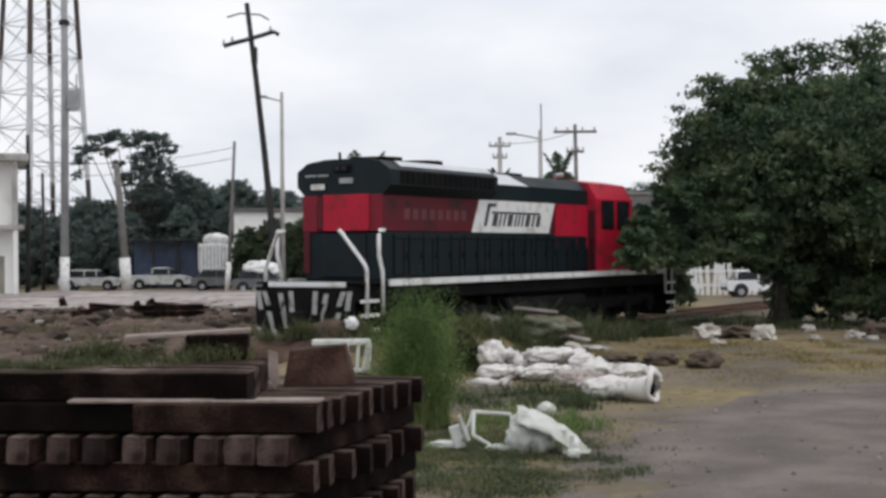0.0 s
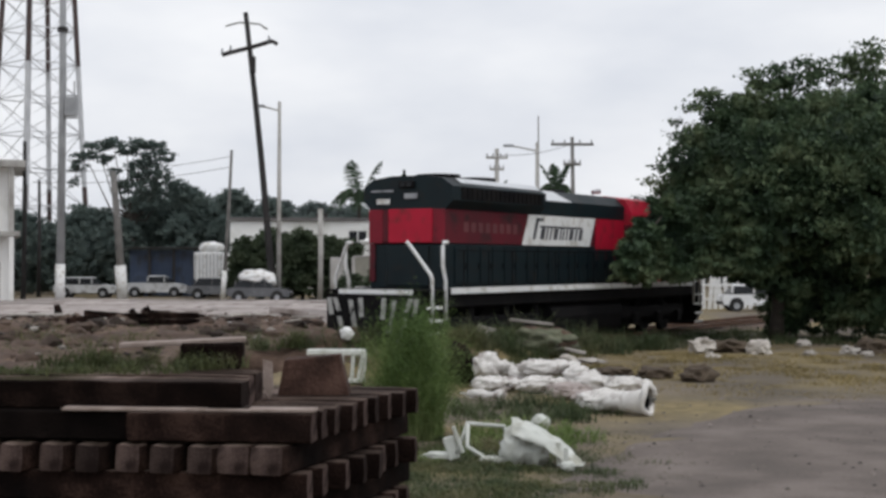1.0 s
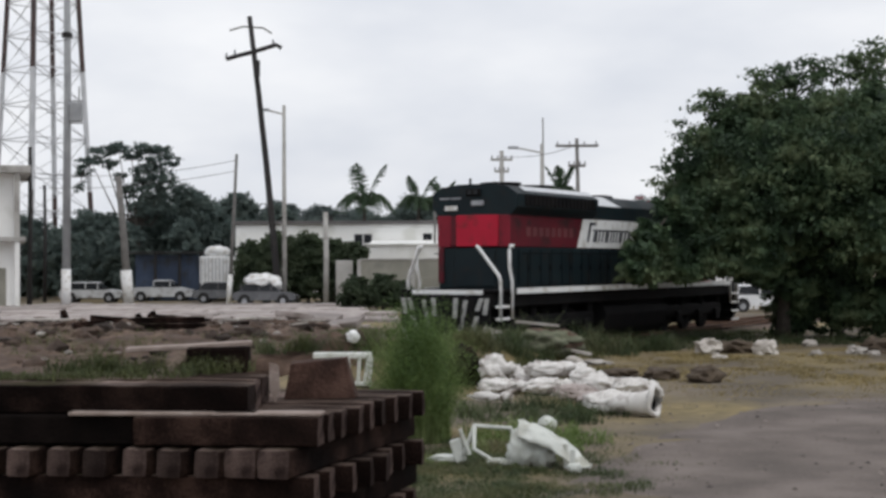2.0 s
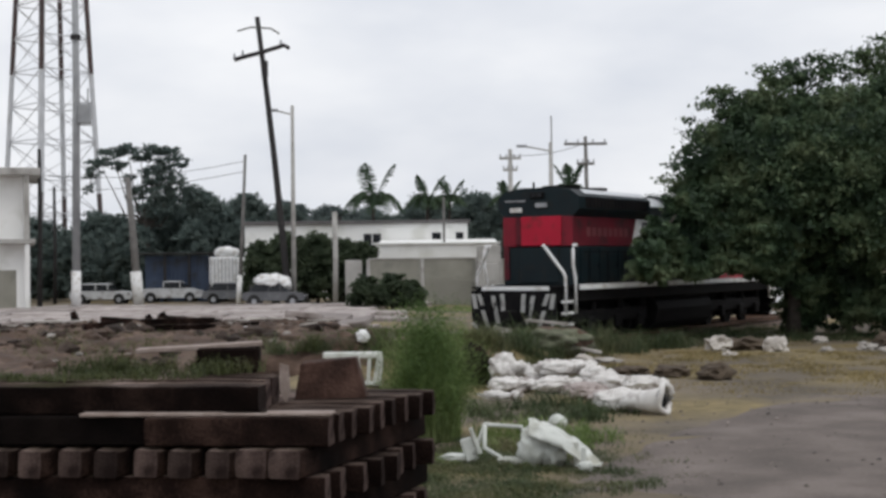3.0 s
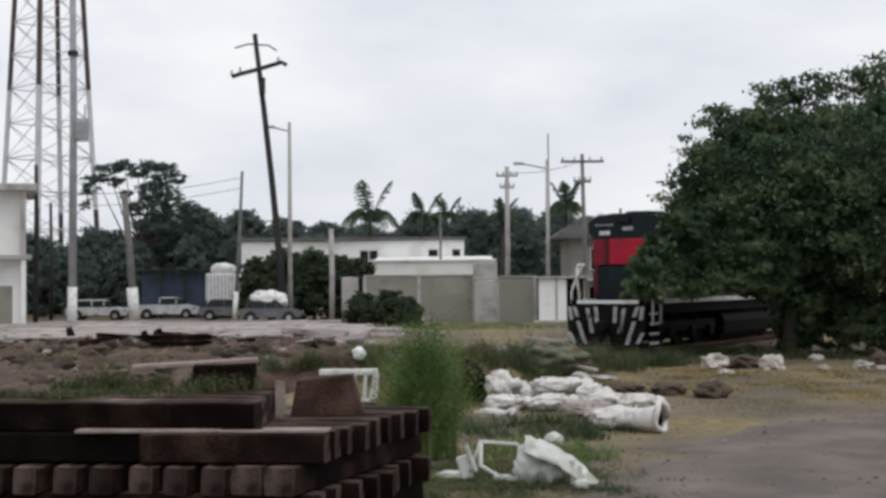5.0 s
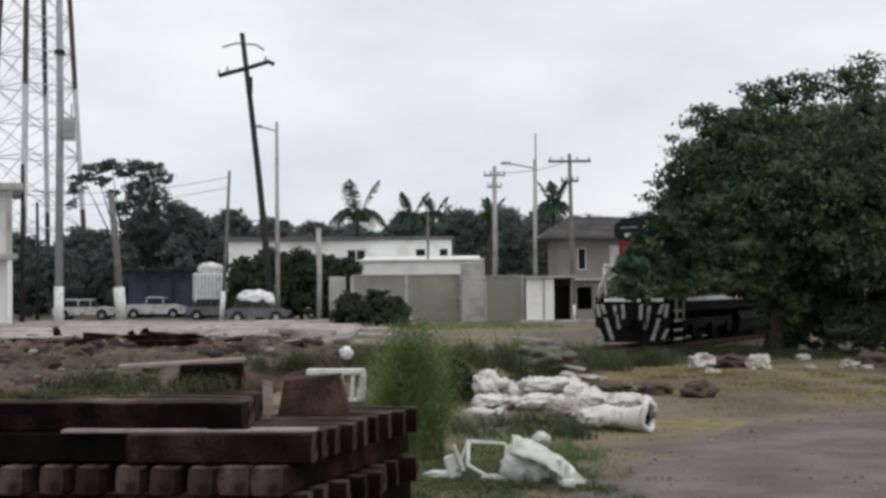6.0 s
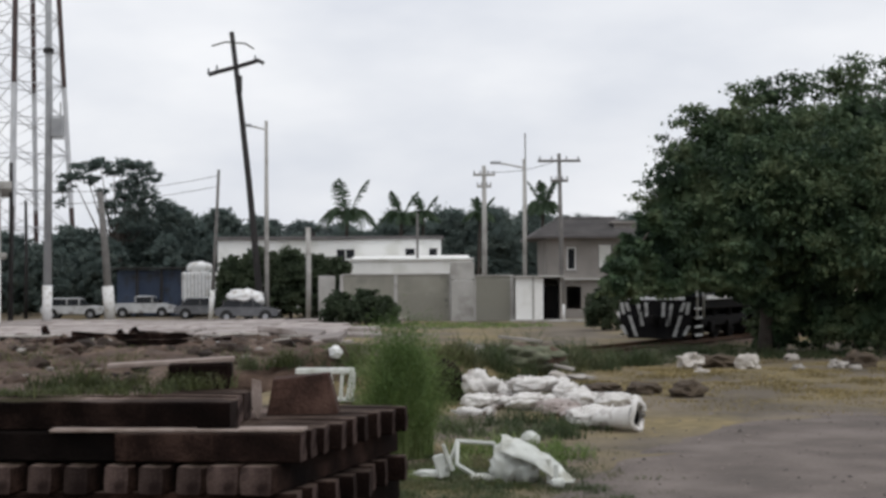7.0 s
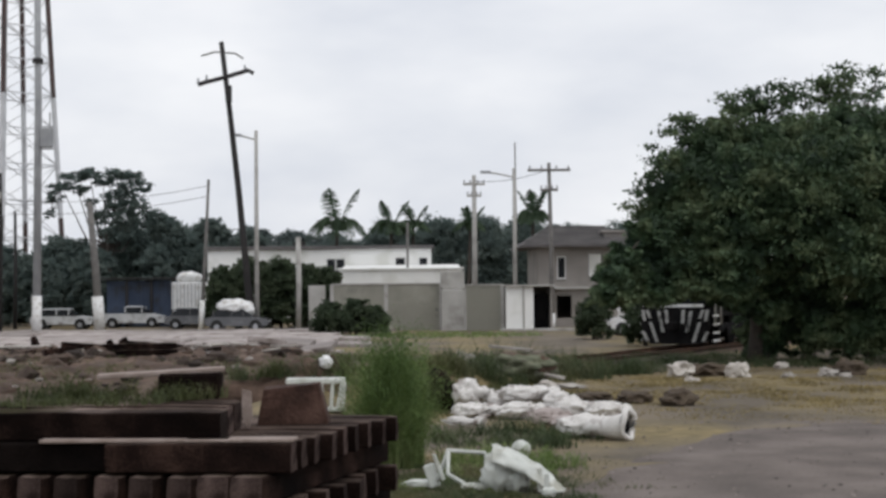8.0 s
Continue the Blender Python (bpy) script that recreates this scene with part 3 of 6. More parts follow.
    # cab and nose
    cab = part("cab", Build().prism([(-1.5, 1.72), (1.5, 1.72), (1.5, 4.05), (1.2, 4.55), (0.5, 4.68), (-0.5, 4.68), (-1.2, 4.55), (-1.5, 4.05)], 11.62, 14.4), M_RED, L, "red cab")
    for s in (-1, 1):
        for u in (12.05, 13.25):
            w = part("side_window", Build().box(u, u + 0.8, s * 1.5, s * 1.515, 3.15, 3.95, 0.03), M_GLASS, cab)
            part("window_frame", Build().box(u - 0.05, u + 0.85, s * 1.49, s * 1.506, 3.1, 4.0, 0.02), M_BLACK, w)
        part("cab_door", Build().box(11.58, 11.62, s * 1.08, s * 1.45, 1.8, 3.7, 0.01), M_MAROON, cab)
    part("windshield", Build().box(14.4, 14.43, -1.2, 1.2, 3.3, 4.1, 0.02), M_GLASS, cab)
    nose = Build().add([(14.4, -0.95, 1.72), (14.4, 0.95, 1.72), (14.4, 0.95, 3.3), (14.4, -0.95, 3.3), (16.9, -0.8, 1.72), (16.9, 0.8, 1.72), (16.7, 0.7, 2.9), (16.7, -0.7, 2.9)],
                       [(0, 3, 2, 1), (4, 5, 6, 7), (0, 1, 5, 4), (1, 2, 6, 5), (2, 3, 7, 6), (3, 0, 4, 7)])
    part("nose", nose, M_RED, L, "red short nose")
    part("horn", Build().tube([(12.1, 0.2, 4.68), (12.1, 0.2, 4.85), (12.6, 0.2, 4.9)], 0.05, 8, 0.09), M_GREY, L)
    # pilots with white slanting stripes
    for e, u in ((-1, -1.62), (1, 18.22)):
        p = part("pilot_plate", Build().prism([(-1.45, 0.75), (-1.45, 1.6), (1.45, 1.6), (1.45, 0.75), (1.1, 0.12), (-1.1, 0.12)], u - 0.04, u + 0.04), M_BLACK, L, "black pilot plate with white stripes")
        for s in (-1, 1):
            for i, (y0, y1, za, zb) in enumerate(((0.3, 0.26, 0.95, 1.5), (0.62, 0.44, 0.6, 1.45), (0.98, 0.7, 0.2, 1.0), (1.3, 1.22, 1.05, 1.5), (1.3, 1.1, 0.25, 0.62), (1.12, 0.98, 1.15, 1.5))):
                a = u + e * 0.045
                st = Build().add([(a, s * y1, za), (a, s * (y1 + 0.14), za), (a, s * (y0 + 0.14), zb), (a, s * y0, zb),
                                  (a + e * 0.012, s * y1, za), (a + e * 0.012, s * (y1 + 0.14), za), (a + e * 0.012, s * (y0 + 0.14), zb), (a + e * 0.012, s * y0, zb)],
                                 [(0, 1, 2, 3), (4, 7, 6, 5), (0, 4, 5, 1), (1, 5, 6, 2), (2, 6, 7, 3), (3, 7, 4, 0)])
                part("stripe", st, M_STRIPE, p)
        part("coupler", Build().box(u + (e * 0.55 if e < 0 else 0), u + (0 if e < 0 else 0.55), -0.16, 0.16, 0.68, 1.02, 0.05), M_BLACK, L)
        for y in (-0.75, -0.6, 0.6, 0.75):
            part("air_hose", Build().tube([(u + e * 0.05, y, 1.2), (u + e * 0.2, y, 0.95), (u + e * 0.18, y, 0.6)], 0.03, 6), M_BLACK, L)
        # corner steps and handrails
        for s in (-1, 1):
            for z in (0.24, 0.56, 0.9, 1.24):
                stp = part("step", Build().box(*sorted((u - e * 0.15, u - e * 0.95)), *sorted((s * 1.15, s * 1.52)), z, z + 0.04, 0.01), M_BLACK, L)
                part("step_edge", Build().box(*sorted((u - e * 0.15, u - e * 0.95)), *sorted((s * 1.525, s * 1.54)), z - 0.02, z + 0.06), M_WHITE, stp, "white step edge")
            part("handrail", Build().tube([(u - e * 0.17, s * 0.9, 2.96), (u - e * 0.2, s * 0.96, 2.9), (u - e * 0.42, s * 1.47, 2.14), (u - e * 0.44, s * 1.52, 2.0), (u - e * 0.44, s * 1.52, 0.85)], 0.05, 8), M_WHITE, L, "white bent end handrail", True)
            us = u - e * 0.93
            part("handrail", Build().tube([(us - e * 0.28, s * 1.52, 2.96), (us - e * 0.06, s * 1.53, 2.95), (us, s * 1.54, 2.84), (us, s * 1.54, 2.35), (us - e * 0.15, s * 1.54, 1.95), (us - e * 0.15, s * 1.54, 0.9)], 0.05, 8), M_WHITE, L, "white bent side handrail", True)
    for s in (-1, 1):
        for i in range(9):
            part("side_stanchion", Build().tube([(0.5 + i * 1.35, s * 1.48, 1.72), (0.5 + i * 1.35, s * 1.48, 2.75)], 0.018, 6), M_BLACK, L)
        part("side_rail", Build().tube([(0.2, s * 1.48, 2.75), (11.6, s * 1.48, 2.75)], 0.018, 6), M_BLACK, L)
    # trucks and wheels
    for c in (2.6, 14.0):
        t = part("truck_frame", Build().box(c - 2.75, c + 2.75, -1.3, -1.05, 0.52, 0.95, 0.06).box(c - 2.75, c + 2.75, 1.05, 1.3, 0.52, 0.95, 0.06).box(c - 2.4, c - 2.1, -1.05, 1.05, 0.5, 0.9).box(c + 2.1, c + 2.4, -1.05, 1.05, 0.5, 0.9), M_BLACK, L, "black truck side frames")
        for k in (-1.8, 0.2, 2.0):
            for s in (-1, 1):
                part("axle_box", Build().box(c + k - 0.22, c + k + 0.22, *sorted((s * 1.3, s * 1.45)), 0.33, 0.74, 0.05), M_BLACK, t)
                part("spring", Build().tube([(c + k + 0.5, s * 1.2, 0.9), (c + k + 0.5, s * 1.2, 1.25)], 0.12, 10), M_BLACK, t)
        for k in (-0.9, 1.1):
            part("traction_motor", Build().box(c + k - 0.45, c + k + 0.45, -0.62, 0.62, 0.2, 0.95, 0.06), M_BLACK, t)
        part("bolster", Build().box(c - 2.6, c + 2.6, -0.5, 0.5, 0.75, 1.2, 0.04), M_BLACK, t)
        for k in (-1.8, 0.2, 2.0):
            ws = part("wheelset", Build().tube([(0, -0.95, 0), (0, 0.95, 0)], 0.1, 10), M_BLACK, L, m=Matrix.Translation((c + k, 0, 0.53)))
            for s in (-1, 1):
                wh = Build().tube([(0, s * 0.68, 0), (0, s * 0.72, 0)], 0.56, 28).tube([(0, s * 0.72, 0), (0, s * 0.82, 0)], 0.53, 28).tube([(0, s * 0.82, 0), (0, s * 0.88, 0)], 0.18, 12)
                for h in range(4):
                    a = h * math.pi / 2
                    wh.tube([(0.33 * math.cos(a), s * 0.815, 0.33 * math.sin(a)), (0.33 * math.cos(a), s * 0.835, 0.33 * math.sin(a))], 0.06, 8)
                part("wheel", wh, M_BLACK, ws, "grimy black steel wheel")
            wheelsets.append(ws)
    tank = Build().prism([(-1.35, 0.35), (-1.1, 0.12), (1.1, 0.12), (1.35, 0.35), (1.45, 0.8), (1.35, 1.05), (1.15, 1.18), (-1.15, 1.18), (-1.35, 1.05), (-1.45, 0.8)], 5.9, 11.0)
    part("fuel_tank", tank, M_BLACK, L, "black rounded fuel tank")
    for s in (-1, 1):
        part("air_reservoir", Build().tube([(6.1, s * 1.28, 1.3), (10.8, s * 1.28, 1.3)], 0.14, 12), M_BLACK, L, smooth=True)
    return L


wheelsets = []
loco = locomotive()
RUN = [(0.0, 0.0), (0.5, 1.55), (1.0, 3.13), (1.5, 4.76), (3.0, 9.81), (3.5, 11.5), (4.0, 13.19), (5.5, 18.25), (6.0, 19.9), (6.5, 21.52), (7.0, 23.11), (7.5, 24.69), (8.0, 26.25)]


def motions():
    turn = Matrix.Rotation(radians(TRACK_A), 4, "Z")
    walk(loco, [(t, Matrix.Translation(Vector((TRACK_X, TRACK_Y, RAIL_Z)) + TU * s) @ turn) for t, s in RUN])
    fine = []
    for (ta, sa), (tb, sb) in zip(RUN, RUN[1:]):
        n = max(1, math.ceil((sb - sa) / 0.7))
        fine += [(ta + (tb - ta) * i / n, sa + (sb - sa) * i / n) for i in range(n)]
    fine.append(RUN[-1])
    for w in wheelsets:
        base = w.matrix_basis.translation.copy()
        walk(w, [(t, Matrix.Translation(base) @ Matrix.Rotation(s / 0.53, 4, "Y")) for t, s in fine])


# ------------------------------------------------------------ big tree by the track
def broadleaf_tree(name, label, base, trunk, clumps, density, leaf, mat, seed, limbs=True, twigs=(), core=0.35, spray=18, spread=0.075, flat=1.0):
    rng = np.random.default_rng(seed)
    t = thing(name, label, "tree", Matrix.Translation(base))
    tb = Build()
    h, r = trunk
    tb.tube([(0, 0, -0.1), (0.08 * h * 0.3, 0.02, h * 0.4), (-0.05, 0.05, h)], r * 1.25, 10, r * 0.6)
    if limbs:
        for x, y, z, rx, ry, rz in clumps:
            if z < h * 0.5:
                tb.tube([(x * 0.9, y, -0.05), (x, y, max(0.3, z))], r * 0.2, 5, r * 0.08)
                continue
            if z < h * 1.45 and math.hypot(x, y) > 3.0:
                up = min((q for q in clumps if q[2] > z + 0.2), key=lambda q: (Vector(q[:3]) - Vector((x, y, z))).length)
                tb.tube([up[:3], (x, y, z)], 0.05, 5, 0.02)
                continue
            mid = (x * 0.45, y * 0.45, h * 0.75 + (z - h) * 0.35)
            tb.tube([(0, 0, h * 0.8), mid, (x, y, z)], r * 0.42, 6, r * 0.08)
    for a in twigs:
        near = min(clumps, key=lambda q: (Vector(q[:3]) - Vector(a)).length)
        tb.tube([near[:3], ((a[0] + near[0]) / 2 + 0.12, (a[1] + near[1]) / 2, (a[2] + near[2]) / 2 + 0.1), a], 0.05, 5, 0.012)
    part("trunk", tb, M_BARK, t, smooth=True)
    pts = clump_points(rng, clumps, density, 0.62, spray, spread, flat)
    for a in twigs:
        near = np.array(min(clumps, key=lambda q: (Vector(q[:3]) - Vector(a)).length)[:3])
        for i in range(6):
            m = np.array(a) + (near - np.array(a)) * rng.uniform(0, 0.35) + rng.normal(size=3) * np.array([0.3, 0.3, 0.14])
            pts = np.concatenate([pts, m + rng.normal(size=(44, 3)) * np.array([0.19, 0.19, 0.08])])
    pts = pts[pts[:, 2] > 0.05]
    inner = clump_points(rng, [(x, y, z, rx * 0.62, ry * 0.62, rz * 0.62) for x, y, z, rx, ry, rz in clumps], density * core, 0.1, 3)
    inner = inner[inner[:, 2] > 0.25]
    quads = np.concatenate([leaf_quads(rng, pts, leaf), leaf_quads(rng, inner, leaf * 2.4, 0, 0.8)])
    part("crown", quads_mesh("crown", quads, mat), mat, t)
    return t


def big_tree():
    # clumps about the trunk's foot (x, y, z, radii)
    base = (11.6, 47.6, 0)
    c = [(0.6, 0.3, 0.9, 0.6, 0.7, 0.9), (-3.8, -1.4, 3.4, 0.95, 1.1, 0.9), (-3.2, -0.8, 4.0, 1.2, 1.3, 1.1),
         (0.2, 0, 8.0, 1.0, 1.0, 0.45), (-1.6, 0, 7.6, 0.8, 0.9, 0.45),
         # low boughs that hang out towards the track
         (-4.15, -2.1, 4.3, 0.72, 0.7, 0.75), (-4.95, -3.1, 3.5, 0.8, 0.7, 0.65), (-5.4, -4.0, 2.88, 0.7, 0.65, 0.55), (-5.75, -4.6, 2.4, 0.6, 0.6, 0.38), (-5.3, -4.0, 2.3, 0.8, 0.65, 0.42), (-4.15, -2.6, 2.75, 1.0, 0.8, 0.75), (-4.0, -3.0, 2.25, 0.75, 0.7, 0.3), (-3.2, -2.2, 2.5, 0.95, 0.7, 0.42), (-2.2, -2.0, 2.5, 0.95, 0.7, 0.42), (-1.2, -2.0, 2.45, 0.9, 0.7, 0.45), (-2.7, -1.6, 3.4, 1.3, 1.0, 0.7), (-0.9, -1.3, 2.2, 0.95, 0.7, 0.6), (0.1, -1.2, 1.75, 0.8, 0.7, 0.6),
         (-2.6, 0.2, 5.2, 1.7, 1.9, 1.3), (-1.9, 0.3, 6.5, 1.7, 1.9, 1.3), (-0.5, 0.0, 7.3, 1.7, 1.9, 1.2), (-0.7, -1.6, 5.6, 2.0, 1.9, 1.8), (1.3, -0.3, 7.4, 1.9, 2.0, 1.3),
         (1.2, -2.0, 5.9, 2.4, 2.0, 2.0), (-0.9, -1.7, 3.8, 1.7, 1.7, 1.4), (2.3, -2.3, 4.0, 2.4, 1.8, 1.8), (3.3, -0.4, 7.5, 2.0, 2.0, 1.4),
         (3.8, -2.0, 6.2, 2.4, 2.0, 2.0), (5.4, -0.2, 7.2, 2.3, 2.2, 1.7), (5.2, -2.0, 4.6, 2.6, 2.0, 2.1), (7.3, 0.2, 7.0, 2.4, 2.3, 2.2),
         (7.2, -1.2, 4.2, 2.6, 2.2, 2.2), (4.0, 1.8, 6.8, 2.6, 2.0, 2.4), (0.4, 1.8, 5.4, 2.3, 1.9, 2.0), (4.6, -1.0, 2.4, 2.2, 1.9, 1.2),
         (7.0, 0.0, 2.3, 2.4, 2.1, 1.2), (2.9, 1.9, 3.6, 2.2, 1.8, 1.5), (-0.6, 1.4, 3.8, 1.6, 1.6, 1.3), (3.9, -0.9, 1.1, 1.9, 1.2, 0.9), (2.0, 0.4, 2.3, 1.3, 1.2, 0.8), (6.4, -0.6, 1.0, 1.9, 1.4, 0.9), (-2.6, -0.6, 3.1, 1.3, 1.1, 0.85), (-1.5, -0.9, 3.0, 1.3, 1.1, 0.8), (-3.6, -0.3, 2.9, 0.9, 1.0, 0.8), (0.4, -0.8, 2.9, 1.3, 1.1, 0.8), (0.95, 0.7, 1.2, 0.8, 0.9, 1.1), (2.2, -0.2, 1.3, 1.1, 1.1, 1.1), (3.2, -0.4, 1.4, 1.1, 1.1, 1.2), (1.7, 0.2, 2.4, 1.2, 1.2, 0.8), (0.9, 2.5, 0.9, 1.0, 1.0, 1.0), (2.6, 2.4, 1.0, 1.2, 1.0, 1.1), (4.2, 2.0, 1.0, 1.3, 1.0, 1.1), (1.8, 2.4, 2.2, 1.3, 1.0, 0.9)]
    # small separate sprays that stand out of the crown
    tips = [(-2.45, 0, 8.25), (-2.1, 0, 8.5), (-0.95, 0, 9.1), (-0.7, 0, 8.75), (0.25, 0, 9.3), (0.6, 0, 9.0), (1.3, 0, 9.55), (1.6, 0, 9.3), (2.75, 0, 10.05), (2.4, 0, 9.75), (3.2, 0, 10.2), (4.6, 0, 10.3), (5.2, 0, 10.0), (-3.6, 0, 6.5), (-3.7, 0, 6.0), (-3.3, 0, 6.9), (-2.9, 0, 7.3), (-2.7, 0, 7.75), (-1.4, 0, 8.45), (-0.3, 0, 8.9), (2.0, 0, 9.5), (3.0, 0, 9.7), (4.1, 0, 9.5), (6.6, 0, 10.0), (5.8, 0, 9.6)]
    broadleaf_tree("tree", "large dense dark green broadleaf tree beside the railway track", base, (3.0, 0.22), c, 1850, 0.088, M_LEAF, 11, True, tips, 0.6, 70, 0.12, 0.5)


big_tree()


# ------------------------------------------------------------ poles, mast, tower
def leaning_pole():
    t = thing("utility_pole", "leaning black timber utility pole with a crooked crossarm", "utility pole", Matrix.Translation((-11.2, 90.5, 0)))
    top, foot = Vector((-1.5, 0, 18.9)), Vector((0.42, 0, -0.2))
    pts = [foot + (top - foot) * k + Vector((0.1 * math.sin(k * 3.2), 0, 0)) for k in (0, 0.25, 0.5, 0.75, 1)]
    part("pole", Build().tube(pts, 0.25, 10, 0.16), M_POLE, t, smooth=True)
    d = (top - foot).normalized()
    at = lambda k: foot + (top - foot) * k
    a = at(0.875)
    part("crossarm", Build().tube([a + Vector((-1.75, -0.1, -0.42)), a + Vector((-1.2, -0.1, -0.25)), a + Vector((0, -0.1, 0.05)), a + Vector((1.5, -0.1, 0.5)), a + Vector((1.85, -0.1, 0.3))], 0.15, 6), M_POLE, t)
    for x, z in ((-1.75, -0.1), (-1.2, 0.1), (1.3, 0.75)):
        part("insulator", Build().tube([a + Vector((x, -0.1, z - 0.3)), a + Vector((x, -0.1, z + 0.1))], 0.1, 8, 0.06), M_GREY, t)
    b = at(0.955)
    part("top_arm", Build().tube([b + Vector((-1.4, 0, -0.05)), b + Vector((-0.5, 0, 0.2)), b + Vector((0.8, 0, 0.1)), b + Vector((1.35, 0, -0.25))], 0.06, 5), M_POLE2, t)
    part("fuse_box", Build().box(-0.2, 0.2, -0.45, -0.2, 0, 1.1, 0.03, Matrix.Translation(at(0.79) + Vector((0.1, 0, 0)))), M_POLE, t)


def lamp_post(name, label, x, y, h, r, arms, mat=M_CONC, base=0.0):
    t = thing(name, label, "street lamp", Matrix.Translation((x, y, 0)))
    part("post", Build().tube([(0, 0, -0.2), (0, 0, h)], r, 10, r * 0.6), mat, t, smooth=True)
    for dx, dz, z in arms:
        part("arm", Build().tube([(0, 0, z), (dx * 0.6, 0, z + dz * 0.7), (dx, 0, z + dz)], 0.06, 6), mat, t)
        part("lamp_head", Build().box(dx - 0.35, dx + 0.35, -0.12, 0.12, z + dz - 0.08, z + dz + 0.1, 0.03), M_GREY, t)
    if base:
        part("painted_base", Build().tube([(0, 0, -0.1), (0, 0, base)], r * 1.12, 10), M_WHITE, t, "white painted base", True)


def post(name, label, x, y, h, r, lean=0.0, base=0.0, mat=M_POLE2, arms=(), r1=None):
    t = thing(name, label, "utility pole", Matrix.Translation((x, y, 0)))
    part("pole", Build().tube([(0, 0, -0.2), (lean * 0.5 + 0.04, 0, h / 2), (lean, 0, h)], r, 10, r * 0.65 if r1 is None else r1), mat, t, smooth=True)
    if base:
        part("painted_base", Build().tube([(0, 0, -0.1), (lean * base / h, 0, base)], r * 1.25, 10), M_WHITE, t, "white painted base", True)
    for z, w in arms:
        part("crossarm", Build().box(lean - w, lean + w, -0.15, 0.0, z, z + 0.16, 0.02), mat, t)
        for k in (-0.9, -0.35, 0.35, 0.9):
            part("insulator", Build().tube([(lean + w * k, -0.07, z + 0.16), (lean + w * k, -0.07, z + 0.36)], 0.06, 6), M_GREY, t)
    return t


leaning_pole()
lamp_post("street_lamp", "pale concrete street lamp with a short arm", -10.5, 90.8, 13.1, 0.18, [(-1.3, 0.3, 12.5)])
lamp_post("street_lamp", "slender pale street lamp with a long arm", 6.5, 92.0, 10.6, 0.17, [(-1.9, 0.35, 10.0)])
post("utility_pole", "slim concrete lightning post beside a lamp", 6.62, 92.6, 12.4, 0.07)
post("utility_pole", "pale concrete utility pole behind a wall", 3.9, 95.0, 10.4, 0.22, 0.05, 0, M_CONC, [(9.7, 0.75), (8.9, 0.5)])
post("utility_pole", "grey utility pole with a wide crossarm and white base", 8.45, 87.0, 10.5, 0.17, -0.1, 1.0, M_POLE2, [(9.95, 1.35), (8.7, 0.55)])
post("utility_pole", "thin dark post with a white painted foot", -14.35, 92.0, 10.0, 0.14, 0.55, 2.0, M_POLE2)
post("utility_pole", "leaning grey timber post with white painted foot", -21.45, 94.0, 8.7, 0.3, -0.7, 2.3, M_POLE2)
post("gate_post", "pale concrete gate post", -7.8, 90.9, 6.08, 0.18, 0, 0, M_CONC, r1=0.17)
post("utility_pole", "thin dark pole beside the white building", -26.4, 88.0, 10.2, 0.17, 0.05, 0, M_POLE)
post("utility_pole", "thin dark pole before the trees", -28.6, 99.0, 8.4, 0.15, 0, 0, M_POLE)
post("utility_pole", "thin grey pole before the white house", -0.78, 100.0, 7.4, 0.12, 0.1, 0, M_POLE2)


def mast():
    t = thing("antenna_mast", "tall grey tubular mast with white painted foot", "mast", Matrix.Translation((-23.8, 87.0, 0)))
    part("pole", Build().tube([(0, 0, -0.2), (0.12, 0, 14), (0.05, 0, 27)], 0.27, 14, 0.17), M_MAST, t, smooth=True)
    part("painted_base", Build().tube([(0, 0, -0.1), (0.02, 0, 2.4)], 0.3, 14), M_WHITE, t, "white painted foot", True)
    part("equipment_box", Build().box(0.3, 1.0, -0.3, 0.3, 11.7, 12.9, 0.04), M_MAST, t)
    for z in (11.6, 13.0):
        part("bracket", Build().tube([(0, 0, z), (1.1, 0, z)], 0.05, 6), M_MAST, t)
    part("antenna", Build().tube([(0.85, 0, 12.9), (0.85, 0, 13.9)], 0.05, 6), M_MAST, t)
    part("strap_band", Build().tube([(0.1, 0, 17.0), (0.1, 0, 17.3)], 0.34, 12), M_POLE, t)


mast()


def lattice_tower():
    t = thing("lattice_tower", "tall red and white steel lattice tower", "tower", Matrix.Translation((-37.7, 130, 0)))
    R0, slope = 4.95, 0.0585
    rad = lambda z: R0 - slope * z
    dirs = [(math.cos(a), math.sin(a)) for a in (radians(k) for k in (0, 92, 180, 272))]
    P = lambda k, z: Vector((dirs[k % 4][0] * rad(z), dirs[k % 4][1] * rad(z), z))
    bands = [(0, 9.5, M_TOWER_R), (9.5, 20.8, M_TOWER_W), (20.8, 34, M_TOWER_R), (34, 46, M_TOWER_W)]
    for z0, z1, mat in bands:
        for k in range(4):
            part("leg", Build().tube([P(k, z0), P(k, z1)], 0.24, 8), mat, t)
    z = 0.5
    i = 0
    while z < 44:
        h = 3.6 - 0.02 * z
        for k in range(4):
            mat = M_TOWER_W if (9.5 < z < 20.8 or z > 34) else M_TOWER_R
            mid = (P(k, z + h / 2) + P(k + 1, z + h / 2)) / 2
            part("brace", Build().tube([P(k, z), mid, P(k, z + h)], 0.06, 5).tube([P(k + 1, z), mid, P(k + 1, z + h)], 0.06, 5).tube([P(k, z), P(k + 1, z)], 0.06, 5), M_TOWER_W, t)
        z += h
    part("ladder", Build().tube([(0.4, -rad(0) * 0.93, 0), (0.25, -rad(44) * 0.93, 44)], 0.05, 5).tube([(-0.1, -rad(0) * 0.93, 0), (-0.1, -rad(44) * 0.93, 44)], 0.05, 5), M_TOWER_W, t)


lattice_tower()


